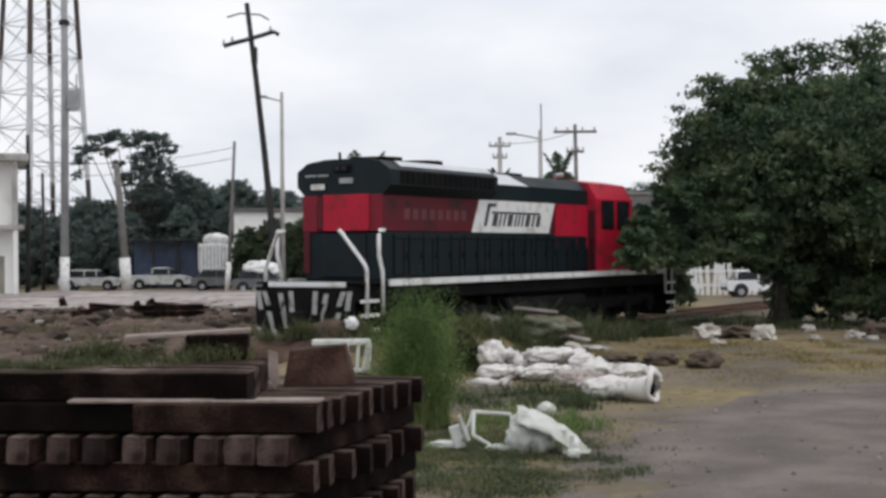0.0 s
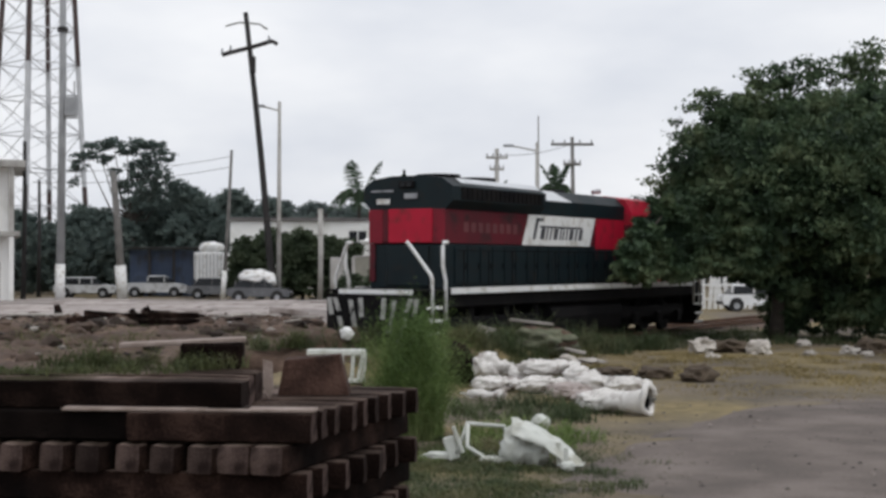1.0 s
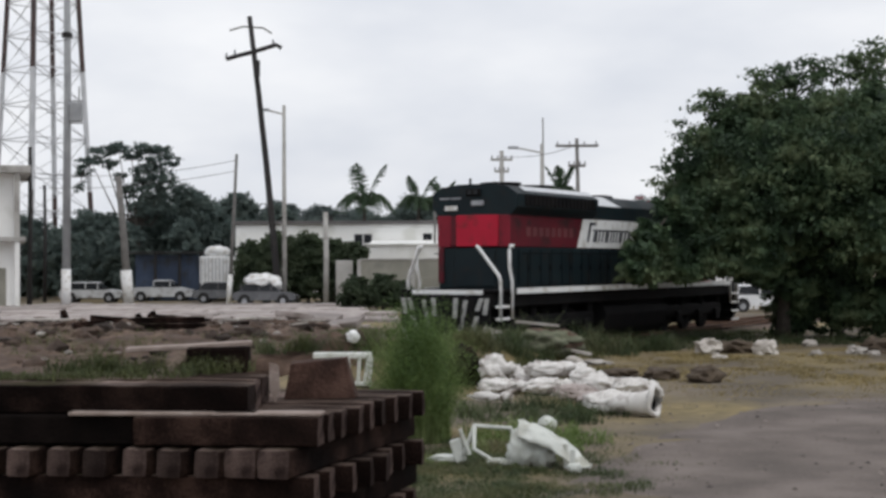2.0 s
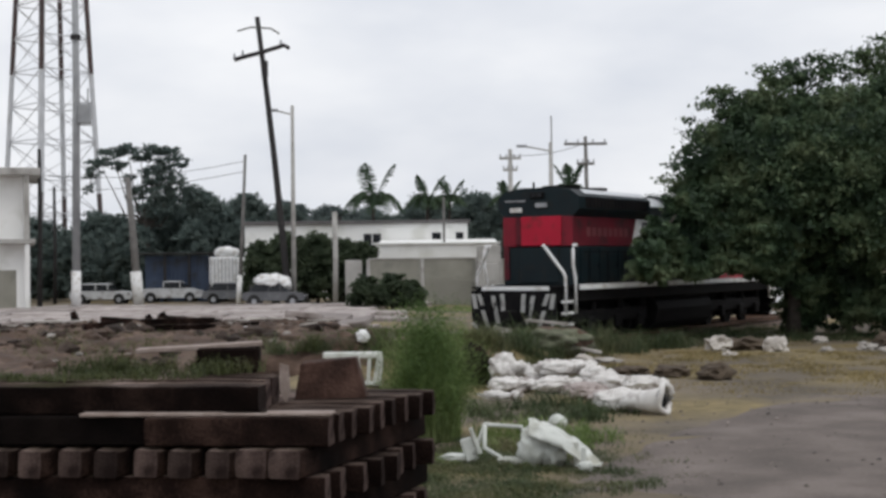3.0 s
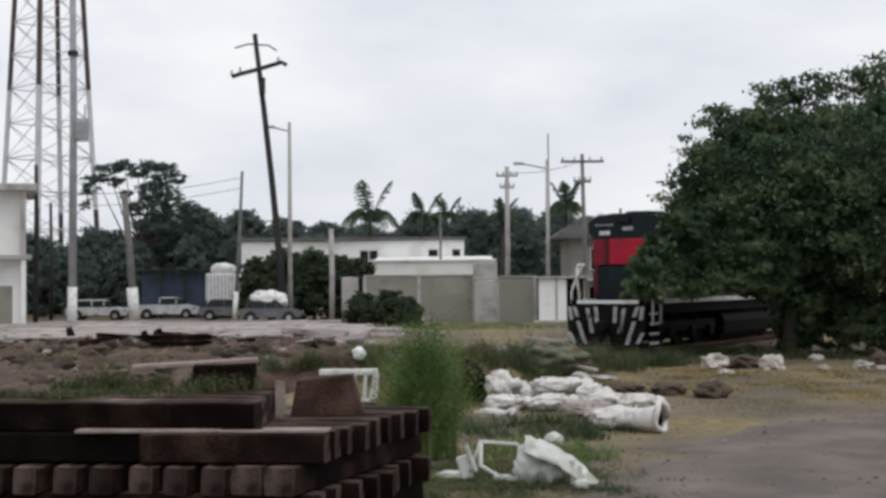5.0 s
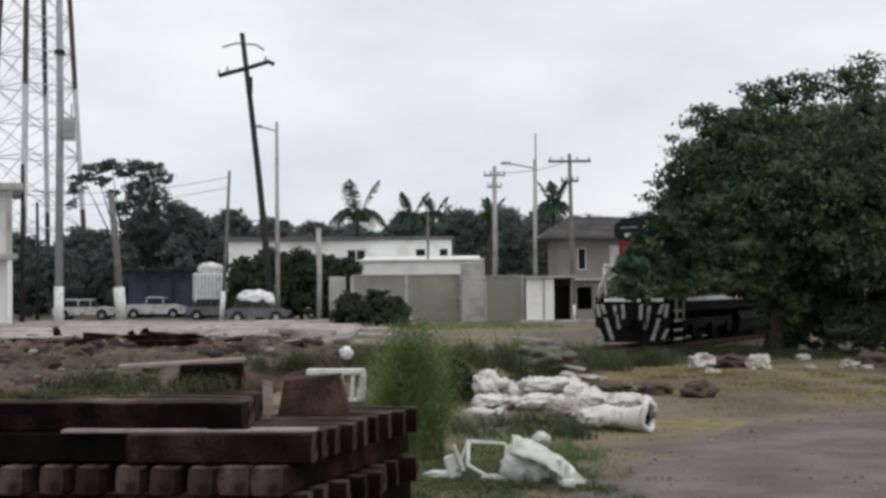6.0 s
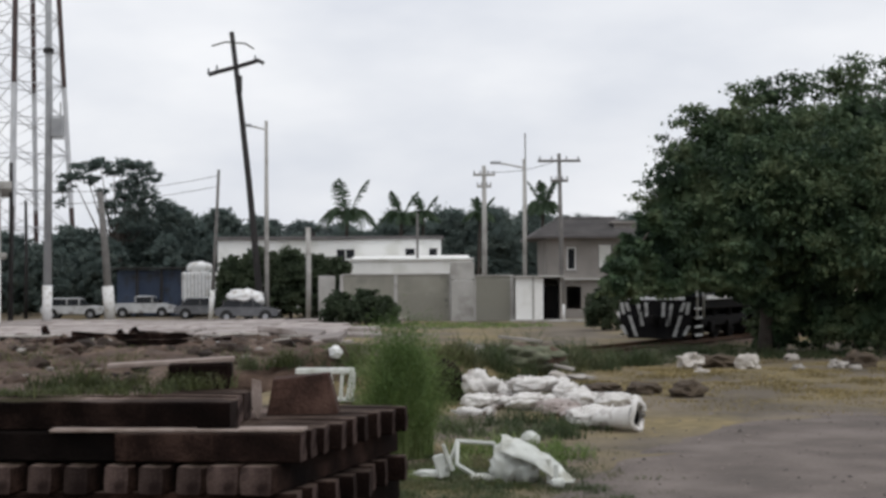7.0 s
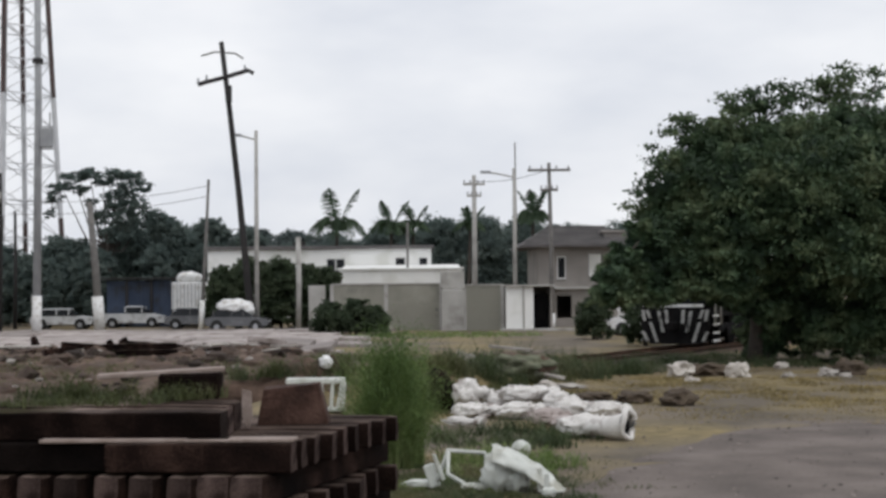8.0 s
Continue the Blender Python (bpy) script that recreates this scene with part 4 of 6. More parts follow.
def wires():
    def sag(a, b, drop, n=14):
        a, b = Vector(a), Vector(b)
        return [a + (b - a) * (i / n) - Vector((0, 0, drop * 4 * (i / n) * (1 - i / n))) for i in range(n + 1)]
    for a, b, d in (((-29, 99, 9.2), (-13.8, 92, 9.6), 0.5), ((-29, 99, 8.2), (-13.8, 92, 8.9), 0.4), ((3.9, 95, 10.0), (8.4, 87, 10.1), 0.3)):
        solid("power_line", Build().tube(sag(a, b, d), 0.018, 4), M_POLE, "thin dark overhead cable between poles", "cable")


wires()


# ------------------------------------------------------------ buildings
def wall_with_openings(b, x0, x1, y0, y1, z0, z1, holes):
    """A wall from x0 to x1 between y0 and y1, with holes (xa, xb, za, zb) through it."""
    xs = sorted({x0, x1, *[h[0] for h in holes], *[h[1] for h in holes]})
    for a, c in zip(xs, xs[1:]):
        cut = sorted((h[2], h[3]) for h in holes if h[0] <= a and h[1] >= c)
        z = z0
        for za, zb in cut:
            if za > z:
                b.box(a, c, y0, y1, z, za)
            z = zb
        if z < z1:
            b.box(a, c, y0, y1, z, z1)
    return b


def window(parent, x, y, z, w, h, mullion=True):
    f = part("window", Build().box(x, x + w, y + 0.1, y + 0.13, z, z + h), M_GLASS, parent, "dark glass window")
    fr = Build().box(x, x + 0.07, y + 0.04, y + 0.1, z, z + h).box(x + w - 0.07, x + w, y + 0.04, y + 0.1, z, z + h).box(x, x + w, y + 0.04, y + 0.1, z, z + 0.07).box(x, x + w, y + 0.04, y + 0.1, z + h - 0.07, z + h)
    if mullion:
        fr.box(x + w / 2 - 0.04, x + w / 2 + 0.04, y + 0.04, y + 0.1, z, z + h)
    part("window_frame", fr, M_HOUSE, f)
    part("window_sill", Build().box(x - 0.1, x + w + 0.1, y - 0.08, y + 0.05, z - 0.1, z, 0.02), M_CONC, f)


def white_house():
    t = thing("house", "long low white rendered house with flat roof", "house", Matrix.Translation((0, 0, 0)))
    y = 108.0
    holes = [(-7.1, -5.6, 3.75, 5.05), (-1.75, -0.9, 3.75, 5.1), (0.1, 0.85, 3.85, 5.1)]
    b = wall_with_openings(Build(), -16.3, 1.1, y, y + 0.25, -0.1, 5.75, holes)
    part("wall", b, M_HOUSE, t)
    part("side_wall", Build().box(-16.3, -16.05, y + 0.25, y + 9, -0.1, 5.75).box(0.85, 1.1, y + 0.25, y + 9, -0.1, 5.75).box(-16.3, 1.1, y + 9, y + 9.25, -0.1, 5.75), M_HOUSE, t)
    part("roof", Build().box(-16.5, 1.3, y - 0.25, y + 9.4, 5.75, 6.02, 0.03), M_ROOF, t, "grey flat roof slab")
    for h in holes:
        window(t, h[0], y, h[2], h[1] - h[0], h[3] - h[2], h[1] - h[0] > 1.0)
    part("water_tank", Build().tube([(-9.5, y + 4, 6.02), (-9.5, y + 4, 6.5)], 0.5, 14), M_POLE, t)
    # lower wing in front
    w = Build()
    w.prism([(99.5, -0.1), (107.9, -0.1), (107.9, 4.5), (99.5, 4.0)], -5.6, 3.2)
    part("front_wing", w, M_HOUSE, t, "white lower front wing")
    part("wing_coping", Build().box(-5.75, 3.35, 99.35, 99.6, 4.0, 4.14, 0.02), M_HOUSE, t)


white_house()


def compound_wall():
    t = thing("wall_compound", "grey unpainted block boundary wall with pale pillars", "wall", kind="structure")
    def run(x0, y0, x1, y1, h, mat):
        d = Vector((x1 - x0, y1 - y0, 0))
        a = math.atan2(d.y, d.x)
        m = Matrix.Translation((x0, y0, 0)) @ Matrix.Rotation(a, 4, "Z")
        L = d.length
        part("wall_core", Build().box(0, L, 0.02, 0.16, -0.2, h), mat, t, m=m)
        blk = Build().box(0.01, 0.39, 0, 0.05, 0.01, 0.19, 0.008).mesh("block", mat)
        n = 0
        for r in range(int(h / 0.2)):
            for i in range(int(L / 0.4) + 1):
                x = i * 0.4 - (0.2 if r % 2 else 0)
                if 0 <= x and x + 0.4 <= L and n < 150:
                    part("block", blk, mat, t, m=m @ Matrix.Translation((x, 0, r * 0.2 + max(0, h - 2.0) * 0)))
                    n += 1
        part("coping", Build().box(-0.02, L + 0.02, -0.04, 0.22, h, h + 0.08, 0.01), M_CONC, t, m=m)
        k = max(1, round(L / 3.2))
        for i in range(k + 1):
            part("pillar", Build().box(i * L / k - 0.12, i * L / k + 0.12, -0.06, 0.22, -0.2, h, 0.015), M_CONC, t, m=m)
    run(-5.5, 89.2, 1.5, 87.6, 2.92, M_BLOCK)
    run(2.95, 87.0, 5.3, 86.2, 2.8, M_BLOCK)
    part("gate_pillar", Build().box(1.5, 2.9, 86.9, 87.5, -0.1, 2.55, 0.02).box(1.45, 2.95, 86.85, 87.55, 2.6, 3.75, 0.04), M_CONC, t, "pale concrete gate pillar")
    part("panel", Build().box(-7.15, -6.05, 91.0, 91.15, -0.1, 2.9, 0.02), M_CONC, t, "pale panel")


compound_wall()


def kiosk():
    t = thing("kiosk", "small white guard kiosk with dark open doorway", "kiosk", Matrix.Translation((5.45, 85.3, 0)))
    part("wall", Build().box(0.0, 1.0, 0, 0.12, -0.1, 2.7).box(1.0, 1.7, 0, 0.12, -0.1, 2.7), M_HOUSE, t)
    part("corner_post", Build().box(1.02, 1.14, -0.05, 0.0, -0.1, 2.7), M_CONC, t)
    part("side_wall", Build().box(0, 0.12, 0.12, 2.2, -0.1, 2.7).box(2.75, 2.87, 0.0, 2.2, -0.1, 2.7).box(0, 2.87, 2.2, 2.32, -0.1, 2.7), M_HOUSE2, t)
    part("roof", Build().box(-0.15, 3.0, -0.25, 2.5, 2.7, 2.82, 0.02), M_CONC, t)
    part("door", Build().box(1.75, 2.7, 1.0, 1.05, 0, 2.2, 0.01), M_BLACK, t, "dark door")
    part("threshold", Build().box(-0.4, 4.2, -0.7, 0.0, -0.1, 0.12, 0.03), M_CONC, t, "pale concrete step")


kiosk()


def brown_house():
    t = thing("house", "grey-brown house with hipped tile roof and open carport", "house")
    y = 92.0
    holes = [(11.4, 12.3, 3.3, 4.9), (9.3, 9.9, 3.2, 4.7)]
    part("wall", wall_with_openings(Build(), 8.0, 14.6, y, y + 0.25, 2.6, 5.4, holes), M_HOUSE2, t)
    part("lower_wall", wall_with_openings(Build(), 8.6, 14.6, y - 0.4, y - 0.15, -0.1, 2.5, [(9.2, 10.2, 0.6, 2.1)]), M_HOUSE2, t)
    part("slab", Build().box(7.8, 14.8, y - 0.7, y + 0.4, 2.5, 2.66, 0.02), M_CONC, t)
    part("side_wall", Build().box(8.0, 8.25, y + 0.25, y + 8, -0.1, 5.4).box(14.35, 14.6, y + 0.25, y + 8, -0.1, 5.4).box(8.0, 14.6, y + 8, y + 8.25, -0.1, 5.4), M_HOUSE2, t)
    part("curtain", Build().box(11.45, 12.25, y + 0.12, y + 0.16, 3.35, 4.85), M_HOUSE, t, "white curtain")
    window(t, 9.3, y, 3.2, 0.6, 1.5, False)
    r = Build().add([(6.8, y - 0.9, 5.3), (15.4, y - 0.9, 5.3), (15.4, y + 9, 5.3), (6.8, y + 9, 5.3), (8.9, y + 3.5, 6.75), (13.0, y + 3.5, 6.75),
                     (6.8, y - 0.9, 5.42), (15.4, y - 0.9, 5.42), (15.4, y + 9, 5.42), (6.8, y + 9, 5.42)],
                    [(0, 3, 2, 1), (0, 1, 7, 6), (1, 2, 8, 7), (2, 3, 9, 8), (3, 0, 6, 9), (6, 7, 5, 4), (7, 8, 5), (8, 9, 4, 5), (9, 6, 4)])
    part("roof", r, M_ROOF, t, "grey hipped tile roof")
    rows = Build()
    for i in range(16):
        k = i / 16
        rows.tube([(6.8 + 2.1 * k, y - 0.9 + 4.4 * k, 5.44 + 1.33 * k), (15.4 - 2.4 * k, y - 0.9 + 4.4 * k, 5.44 + 1.33 * k)], 0.03, 4)
    part("tile_course", rows, M_ROOF, t)
    part("ridge_cap", Build().tube([(8.9, y + 3.5, 6.8), (13.0, y + 3.5, 6.8)], 0.09, 6), M_ROOF, t)
    part("flat_annex", Build().box(12.6, 16.5, y + 1, y + 6, 5.4, 6.3, 0.03).box(12.4, 16.7, y + 0.8, y + 6.2, 6.3, 6.45, 0.02), M_HOUSE2, t)


brown_house()


def white_building():
    t = thing("building", "white two-storey building with projecting concrete slabs", "building", Matrix.Translation((-26.4, 85, 0)) @ Matrix.Rotation(radians(17.5), 4, "Z"))
    part("wall", wall_with_openings(Build(), -9, 0, 0, 0.25, -0.1, 8.5, [(-2.2, -0.5, 0.0, 2.5), (-5.5, -3.8, 5.0, 6.8)]), M_HOUSE, t)
    part("side_wall", wall_with_openings(Build(), 0, 8, -0.25, 0, -0.1, 8.5, [(2, 3.4, 5.0, 6.8)]), M_HOUSE, t, m=Matrix.Translation((0, 0.25, 0)) @ Matrix.Rotation(radians(90), 4, "Z"))
    part("roof_slab", Build().box(-9.5, 0.95, -1.0, 8.6, 8.3, 8.75, 0.03), M_CONC, t)
    part("floor_slab", Build().box(-9.5, 0.65, -1.0, 8.4, 4.1, 4.4, 0.03), M_CONC, t)
    part("column", Build().box(0.0, 0.3, -0.9, -0.6, -0.1, 4.1, 0.02), M_HOUSE, t)
    part("column", Build().box(-0.05, 0.3, -0.9, -0.6, 4.4, 8.3, 0.02), M_CONC, t)
    part("shutter", Build().box(-2.2, -0.5, 0.05, 0.1, 0, 2.5), M_BLOCK, t, "grey roller shutter")
    window(t, -5.5, 0, 5.0, 1.7, 1.8)


white_building()


# ------------------------------------------------------------ pavement of broken slabs
def pavement():
    t = thing("pavement", "pale broken concrete pavement strip", "pavement", kind="structure")
    rng = random.Random(8)
    y = 57.5
    while y < 86:
        x = -44.0 + rng.uniform(0, 2)
        d = rng.uniform(2.2, 3.4)
        while x < -4.2 - (y - 57) * 0.03:
            w = rng.uniform(2.4, 4.2)
            tilt = Matrix.Translation((x + w / 2, y + d / 2, 0.03 + rng.uniform(0, 0.07))) @ Euler((rng.uniform(-0.02, 0.02), rng.uniform(-0.02, 0.02), rng.uniform(-0.02, 0.02))).to_matrix().to_4x4()
            part("slab", Build().box(-w / 2 + 0.03, w / 2 - 0.03, -d / 2 + 0.03, d / 2 - 0.03, -0.15, 0.1, 0.03), M_PAVE, t, m=tilt)
            x += w
        y += d
    kb = Build()
    for i in range(20):
        kb.box(-40 + i * 1.85, -38.2 + i * 1.85, 56.9, 57.2, -0.1, 0.18 + rng.uniform(-0.03, 0.03), 0.03)
    part("kerb", kb, M_PAVE, t)


pavement()


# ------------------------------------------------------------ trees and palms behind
def clump_tree(name, label, x, y, h, w, seed, dens=520, leaf=0.145, mat=M_LEAF_HAZED, low=0.12):
    """A full crown from low down, of many overlapping clumps."""
    rng = random.Random(seed)
    cl = []
    for i in range(15):
        a = i * 2.4 + rng.uniform(-0.3, 0.3)
        k = (i + 0.5) / 15
        z = h * (low + (0.86 - low) * k)
        r = w * 0.62 * math.sqrt(max(0.05, 1 - (k - 0.35) ** 2 * 1.6)) * rng.uniform(0.75, 1.05) * (1 - 0.55 * k ** 3)
        s = w * rng.uniform(0.34, 0.48)
        cl.append((r * math.cos(a), r * math.sin(a), z, s, s, min(s * 0.85, h * 0.2)))
    cl.append((0, 0, h * 0.86, w * 0.4, w * 0.4, h * 0.13))
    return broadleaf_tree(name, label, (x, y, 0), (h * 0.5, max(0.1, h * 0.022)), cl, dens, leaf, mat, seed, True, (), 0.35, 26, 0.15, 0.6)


for i, (x, y, h, w) in enumerate(((-40, 122, 7.4, 3.6), (-35.5, 118, 7.0, 3.4), (-31, 121, 7.6, 3.6), (-27.5, 114, 7.0, 3.2), (-24.5, 118, 8.4, 3.6), (-21.0, 116, 8.8, 3.4), (-18.2, 121, 9.3, 3.2), (-14.8, 124, 8.2, 3.0),
                                  (-45, 126, 8.4, 4.2), (-29.5, 107, 5.6, 2.8), (-33.5, 106, 6.0, 3.0), (-25.0, 108, 6.2, 2.6), (-20.6, 110, 6.4, 2.4), (-17.2, 112, 6.6, 2.4), (-38, 108, 6.2, 3.0))):
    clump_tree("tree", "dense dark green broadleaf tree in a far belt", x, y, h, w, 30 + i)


def umbrella_tree():
    """The tall open-crowned tree over the belt, with flat sprays on top and drooping ones at its side."""
    c = [(-4.3, 0, 10.3, 0.7, 1.0, 0.5), (-3.7, 0, 11.2, 1.0, 1.2, 0.5), (-2.7, 0, 11.9, 1.2, 1.3, 0.45), (-1.4, 0, 12.3, 1.2, 1.3, 0.4), (-2.0, 0, 10.9, 0.9, 1.0, 0.5), (-0.3, 0, 11.6, 1.1, 1.2, 0.45), (0.9, 0, 12.2, 1.2, 1.3, 0.5), (2.1, 0, 12.0, 1.1, 1.2, 0.5), (2.9, 0, 11.2, 0.8, 1.1, 0.6),
         (1.5, 0, 11.0, 1.2, 1.2, 0.6), (0.6, 0, 10.1, 1.3, 1.3, 0.8), (2.2, 0, 9.7, 1.2, 1.3, 0.9), (0.9, 0, 8.8, 1.5, 1.4, 0.9), (-0.6, 0, 8.6, 0.9, 1.0, 0.6), (2.8, 0, 8.3, 1.3, 1.3, 0.9), (1.0, 0, 7.4, 1.9, 1.6, 0.9), (3.9, 0, 8.7, 1.1, 1.2, 0.6), (4.9, 0, 8.2, 0.9, 1.1, 0.5), (-4.6, 0, 9.0, 0.4, 0.6, 0.7), (-1.2, 0, 9.9, 0.6, 0.7, 0.4)]
    broadleaf_tree("tree", "tall open-crowned tree with flat dark sprays", (-25.2, 113, 0), (7.5, 0.28), c, 720, 0.115, M_LEAF_HAZED, 77, True, (), 0.06, 26, 0.16, 0.5)


umbrella_tree()
# The farthest belt; its haze sits in the leaf colour.
for i, (x, y, h, w) in enumerate(((-34, 160, 10.4, 5), (-28.5, 156, 11.2, 5), (-23.6, 160, 10.6, 5), (-18.6, 157, 10.0, 4.8), (-14.2, 160, 9.6, 4.6), (-9.6, 158, 9.2, 4.6))):
    clump_tree("tree", "distant belt tree with leaves tinted grey-green for haze", x, y, h, w, 130 + i, 300, 0.2, M_HAZE)
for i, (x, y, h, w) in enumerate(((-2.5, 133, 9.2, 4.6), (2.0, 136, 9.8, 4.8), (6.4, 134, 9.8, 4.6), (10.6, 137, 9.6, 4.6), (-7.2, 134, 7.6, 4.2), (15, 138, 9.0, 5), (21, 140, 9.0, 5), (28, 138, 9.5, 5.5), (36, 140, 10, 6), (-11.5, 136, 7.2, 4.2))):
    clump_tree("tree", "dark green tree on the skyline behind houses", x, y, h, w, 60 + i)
for i, (x, y, h, w) in enumerate(((-13.2, 94.6, 4.4, 1.9), (-11.3, 94.2, 5.0, 2.2), (-9.3, 94.4, 4.9, 2.2), (-7.5, 94.4, 4.6, 1.9), (-6.0, 94.2, 4.2, 1.5))):
    clump_tree("tree", "rounded clipped green tree before the house", x, y, h, w, 90 + i, 900, 0.12, M_HEDGE)
for i, (x, y, h, w) in enumerate(((-5.2, 81, 2.0, 1.3), (-3.6, 80.5, 2.1, 1.4), (-2.4, 80.2, 1.7, 1.0), (8.9, 70.0, 2.2, 1.2), (10.2, 62, 2.2, 1.2))):
    clump_tree("shrub", "low dark green shrub on the open ground", x, y, h, w, 100 + i, 1100, 0.085, M_HEDGE)


def palm(x, y, h, r, seed, n=14, lean=0.3, rise=(0.9, 2.2)):
    """A palm whose stiff fronds rise from the crown and arch over, with leaflets hanging from each rib."""
    rng = random.Random(seed)
    t = thing("palm_tree", "palm with arching feathery fronds", "palm", Matrix.Translation((x, y, 0)))
    part("trunk", Build().tube([(0, 0, -0.1), (lean * 0.4, 0, h * 0.5), (lean, 0, h)], 0.2, 8, 0.14), M_BARK, t, smooth=True)
    for i in range(n):
        a = 2 * math.pi * i / n + rng.uniform(-0.3, 0.3)
        up = rng.uniform(*rise) if i % 4 else rise[1] * 1.15
        fall = 0.95 * up + 0.25 if i % 4 else 0.4 * up
        fw = Vector((math.cos(a), math.sin(a), 0))
        side = Vector((-math.sin(a), math.cos(a), 0))
        out = r / math.sqrt(1 + 0.3 * up * up)
        m = 26
        rib = [Vector((lean, 0, h)) + fw * out * (k / m) + Vector((0, 0, out * (up * (k / m) - fall * (k / m) ** 2))) for k in range(m + 1)]
        q = []
        for k in range(2, m + 1):
            p, d = rib[k], (rib[k] - rib[k - 1]).normalized()
            ln = 0.36 * r * math.sin(math.pi * min(0.96, 0.14 + 0.82 * k / m)) * rng.uniform(0.8, 1.1)
            for sg in (-1, 1):
                tip = p + side * sg * ln * 0.55 + d * ln * 0.55 - Vector((0, 0, ln * rng.uniform(0.35, 0.7)))
                q.append([p - d * 0.06, p + d * 0.06, tip + d * 0.035, tip - d * 0.035])
        fr = part("frond", quads_mesh("frond", np.array([[list(c) for c in k] for k in q]), M_PALM), M_PALM, t)
        part("rib", Build().tube(rib, 0.04, 4, 0.012), M_PALM, fr)


palm(-7.0, 118, 7.4, 3.9, 1, 12, 0.2, (1.3, 2.8))
palm(-2.5, 120, 7.7, 2.8, 2, 12, 0.3, (1.0, 2.4))
palm(-0.6, 122, 8.0, 2.2, 3, 12)
palm(9.3, 112, 8.0, 2.6, 4, 18, 0.1, (1.6, 3.0))
palm(4.5, 124, 8.0, 2.2, 5, 12)


# ------------------------------------------------------------ vehicles
def car(label, m, paint, length=4.3, pickup=False):
    """A car along x: lower body, dark wheel arches, glazed cabin with pillars, and a roof."""
    t = thing("pickup_truck" if pickup else "car", label, "car", m)
    k = length / 4.3
    belt = 1.02 if pickup else 0.92
    x0, x1 = (1.55 * k, 3.3 * k) if pickup else (0.35 * k, 3.25 * k)

    def loft(prof, y0, y1, lean=0.0):
        """A side profile drawn across the car, narrower towards its top."""
        zs = [z for x, z in prof]
        lo, hi = min(zs), max(zs)
        n = len(prof)
        ins = lambda z: lean * (z - lo) / (hi - lo)
        return Build().add([(x, y0 + ins(z), z) for x, z in prof] + [(x, y1 - ins(z), z) for x, z in prof],
                           [(i, (i + 1) % n, n + (i + 1) % n, n + i) for i in range(n)] + [tuple(range(n - 1, -1, -1)), tuple(range(n, 2 * n))])
    part("body", loft([(0.06, 0.34), (4.24 * k, 0.34), (4.3 * k, 0.5), (4.28 * k, 0.7), (4.15 * k, 0.82), (3.3 * k, belt), (x0, belt), (0.1, belt - 0.03), (0, belt - 0.14), (0, 0.5)], 0.0, 1.7, 0.05), paint, t)
    part("cabin_glass", loft([(x0, belt), (x1, belt), (x1 - 0.62 * k, belt + 0.46), (x0 + (0.1 if pickup else 0.45) * k, belt + 0.46)], 0.08, 1.62, 0.14), M_GLASS, t, "dark car windows")
    part("roof", loft([(x0 + (0.06 if pickup else 0.4) * k, belt + 0.46), (x1 - 0.58 * k, belt + 0.46), (x1 - 0.72 * k, belt + 0.53), (x0 + (0.16 if pickup else 0.55) * k, belt + 0.53)], 0.2, 1.5, 0.06), paint, t)
    for f in ((0.08, 0.6, 0.95) if not pickup else (0.06, 0.94)):
        xa = x0 + f * (x1 - x0 - 0.5)
        for y in (0.1, 1.54):
            part("pillar", Build().box(xa - 0.04, xa + 0.05, y, y + 0.06, belt - 0.02, belt + 0.47), paint, t)
    for x in (length * 0.18, length * 0.8):
        for y in (-0.005, 1.5):
            part("wheel_arch", Build().tube([(x, y, 0.36), (x, y + 0.205, 0.36)], 0.39, 18), M_RUBBER, t)
            w = part("wheel", Build().tube([(x, y - 0.02, 0.3), (x, y + 0.2, 0.3)], 0.3, 18), M_RUBBER, t)
            part("rim", Build().tube([(x, y - 0.032, 0.3), (x, y + 0.212, 0.3)], 0.17, 12), M_GREY, w)
    for x in (0.02, length - 0.02):
        part("bumper", Build().box(x - 0.08, x + 0.08, 0.06, 1.64, 0.36, 0.54, 0.03), M_POLE, t)
    for y in (0.12, 1.4):
        part("headlight", Build().box(length - 0.03, length + 0.012, y, y + 0.2, 0.6, 0.72, 0.01), M_GREY, t)
    return t


car("white car parked beyond the railway track", Matrix.Translation((15.3, 74.5, 0)), M_CARW, 4.1)
car("white pickup truck parked beyond the tree", Matrix.Translation((10.35, 74.0, 0.0)), M_CARW, 3.4, True)
car("white pickup truck parked by the leaning post", Matrix.Translation((-22.9, 100.5, 0)), M_CARDULL, 4.6, True)
car("white car parked before the dark trees", Matrix.Translation((-27.3, 98, 0)), M_CARDULL, 4.4)
car("dark grey car parked beside a truck", Matrix.Translation((-17.4, 95.5, 0)), M_CARG, 4.2)
car("dark car parked near the street lamp", Matrix.Translation((-13.6, 89.0, 0)), M_CARG, 4.0)


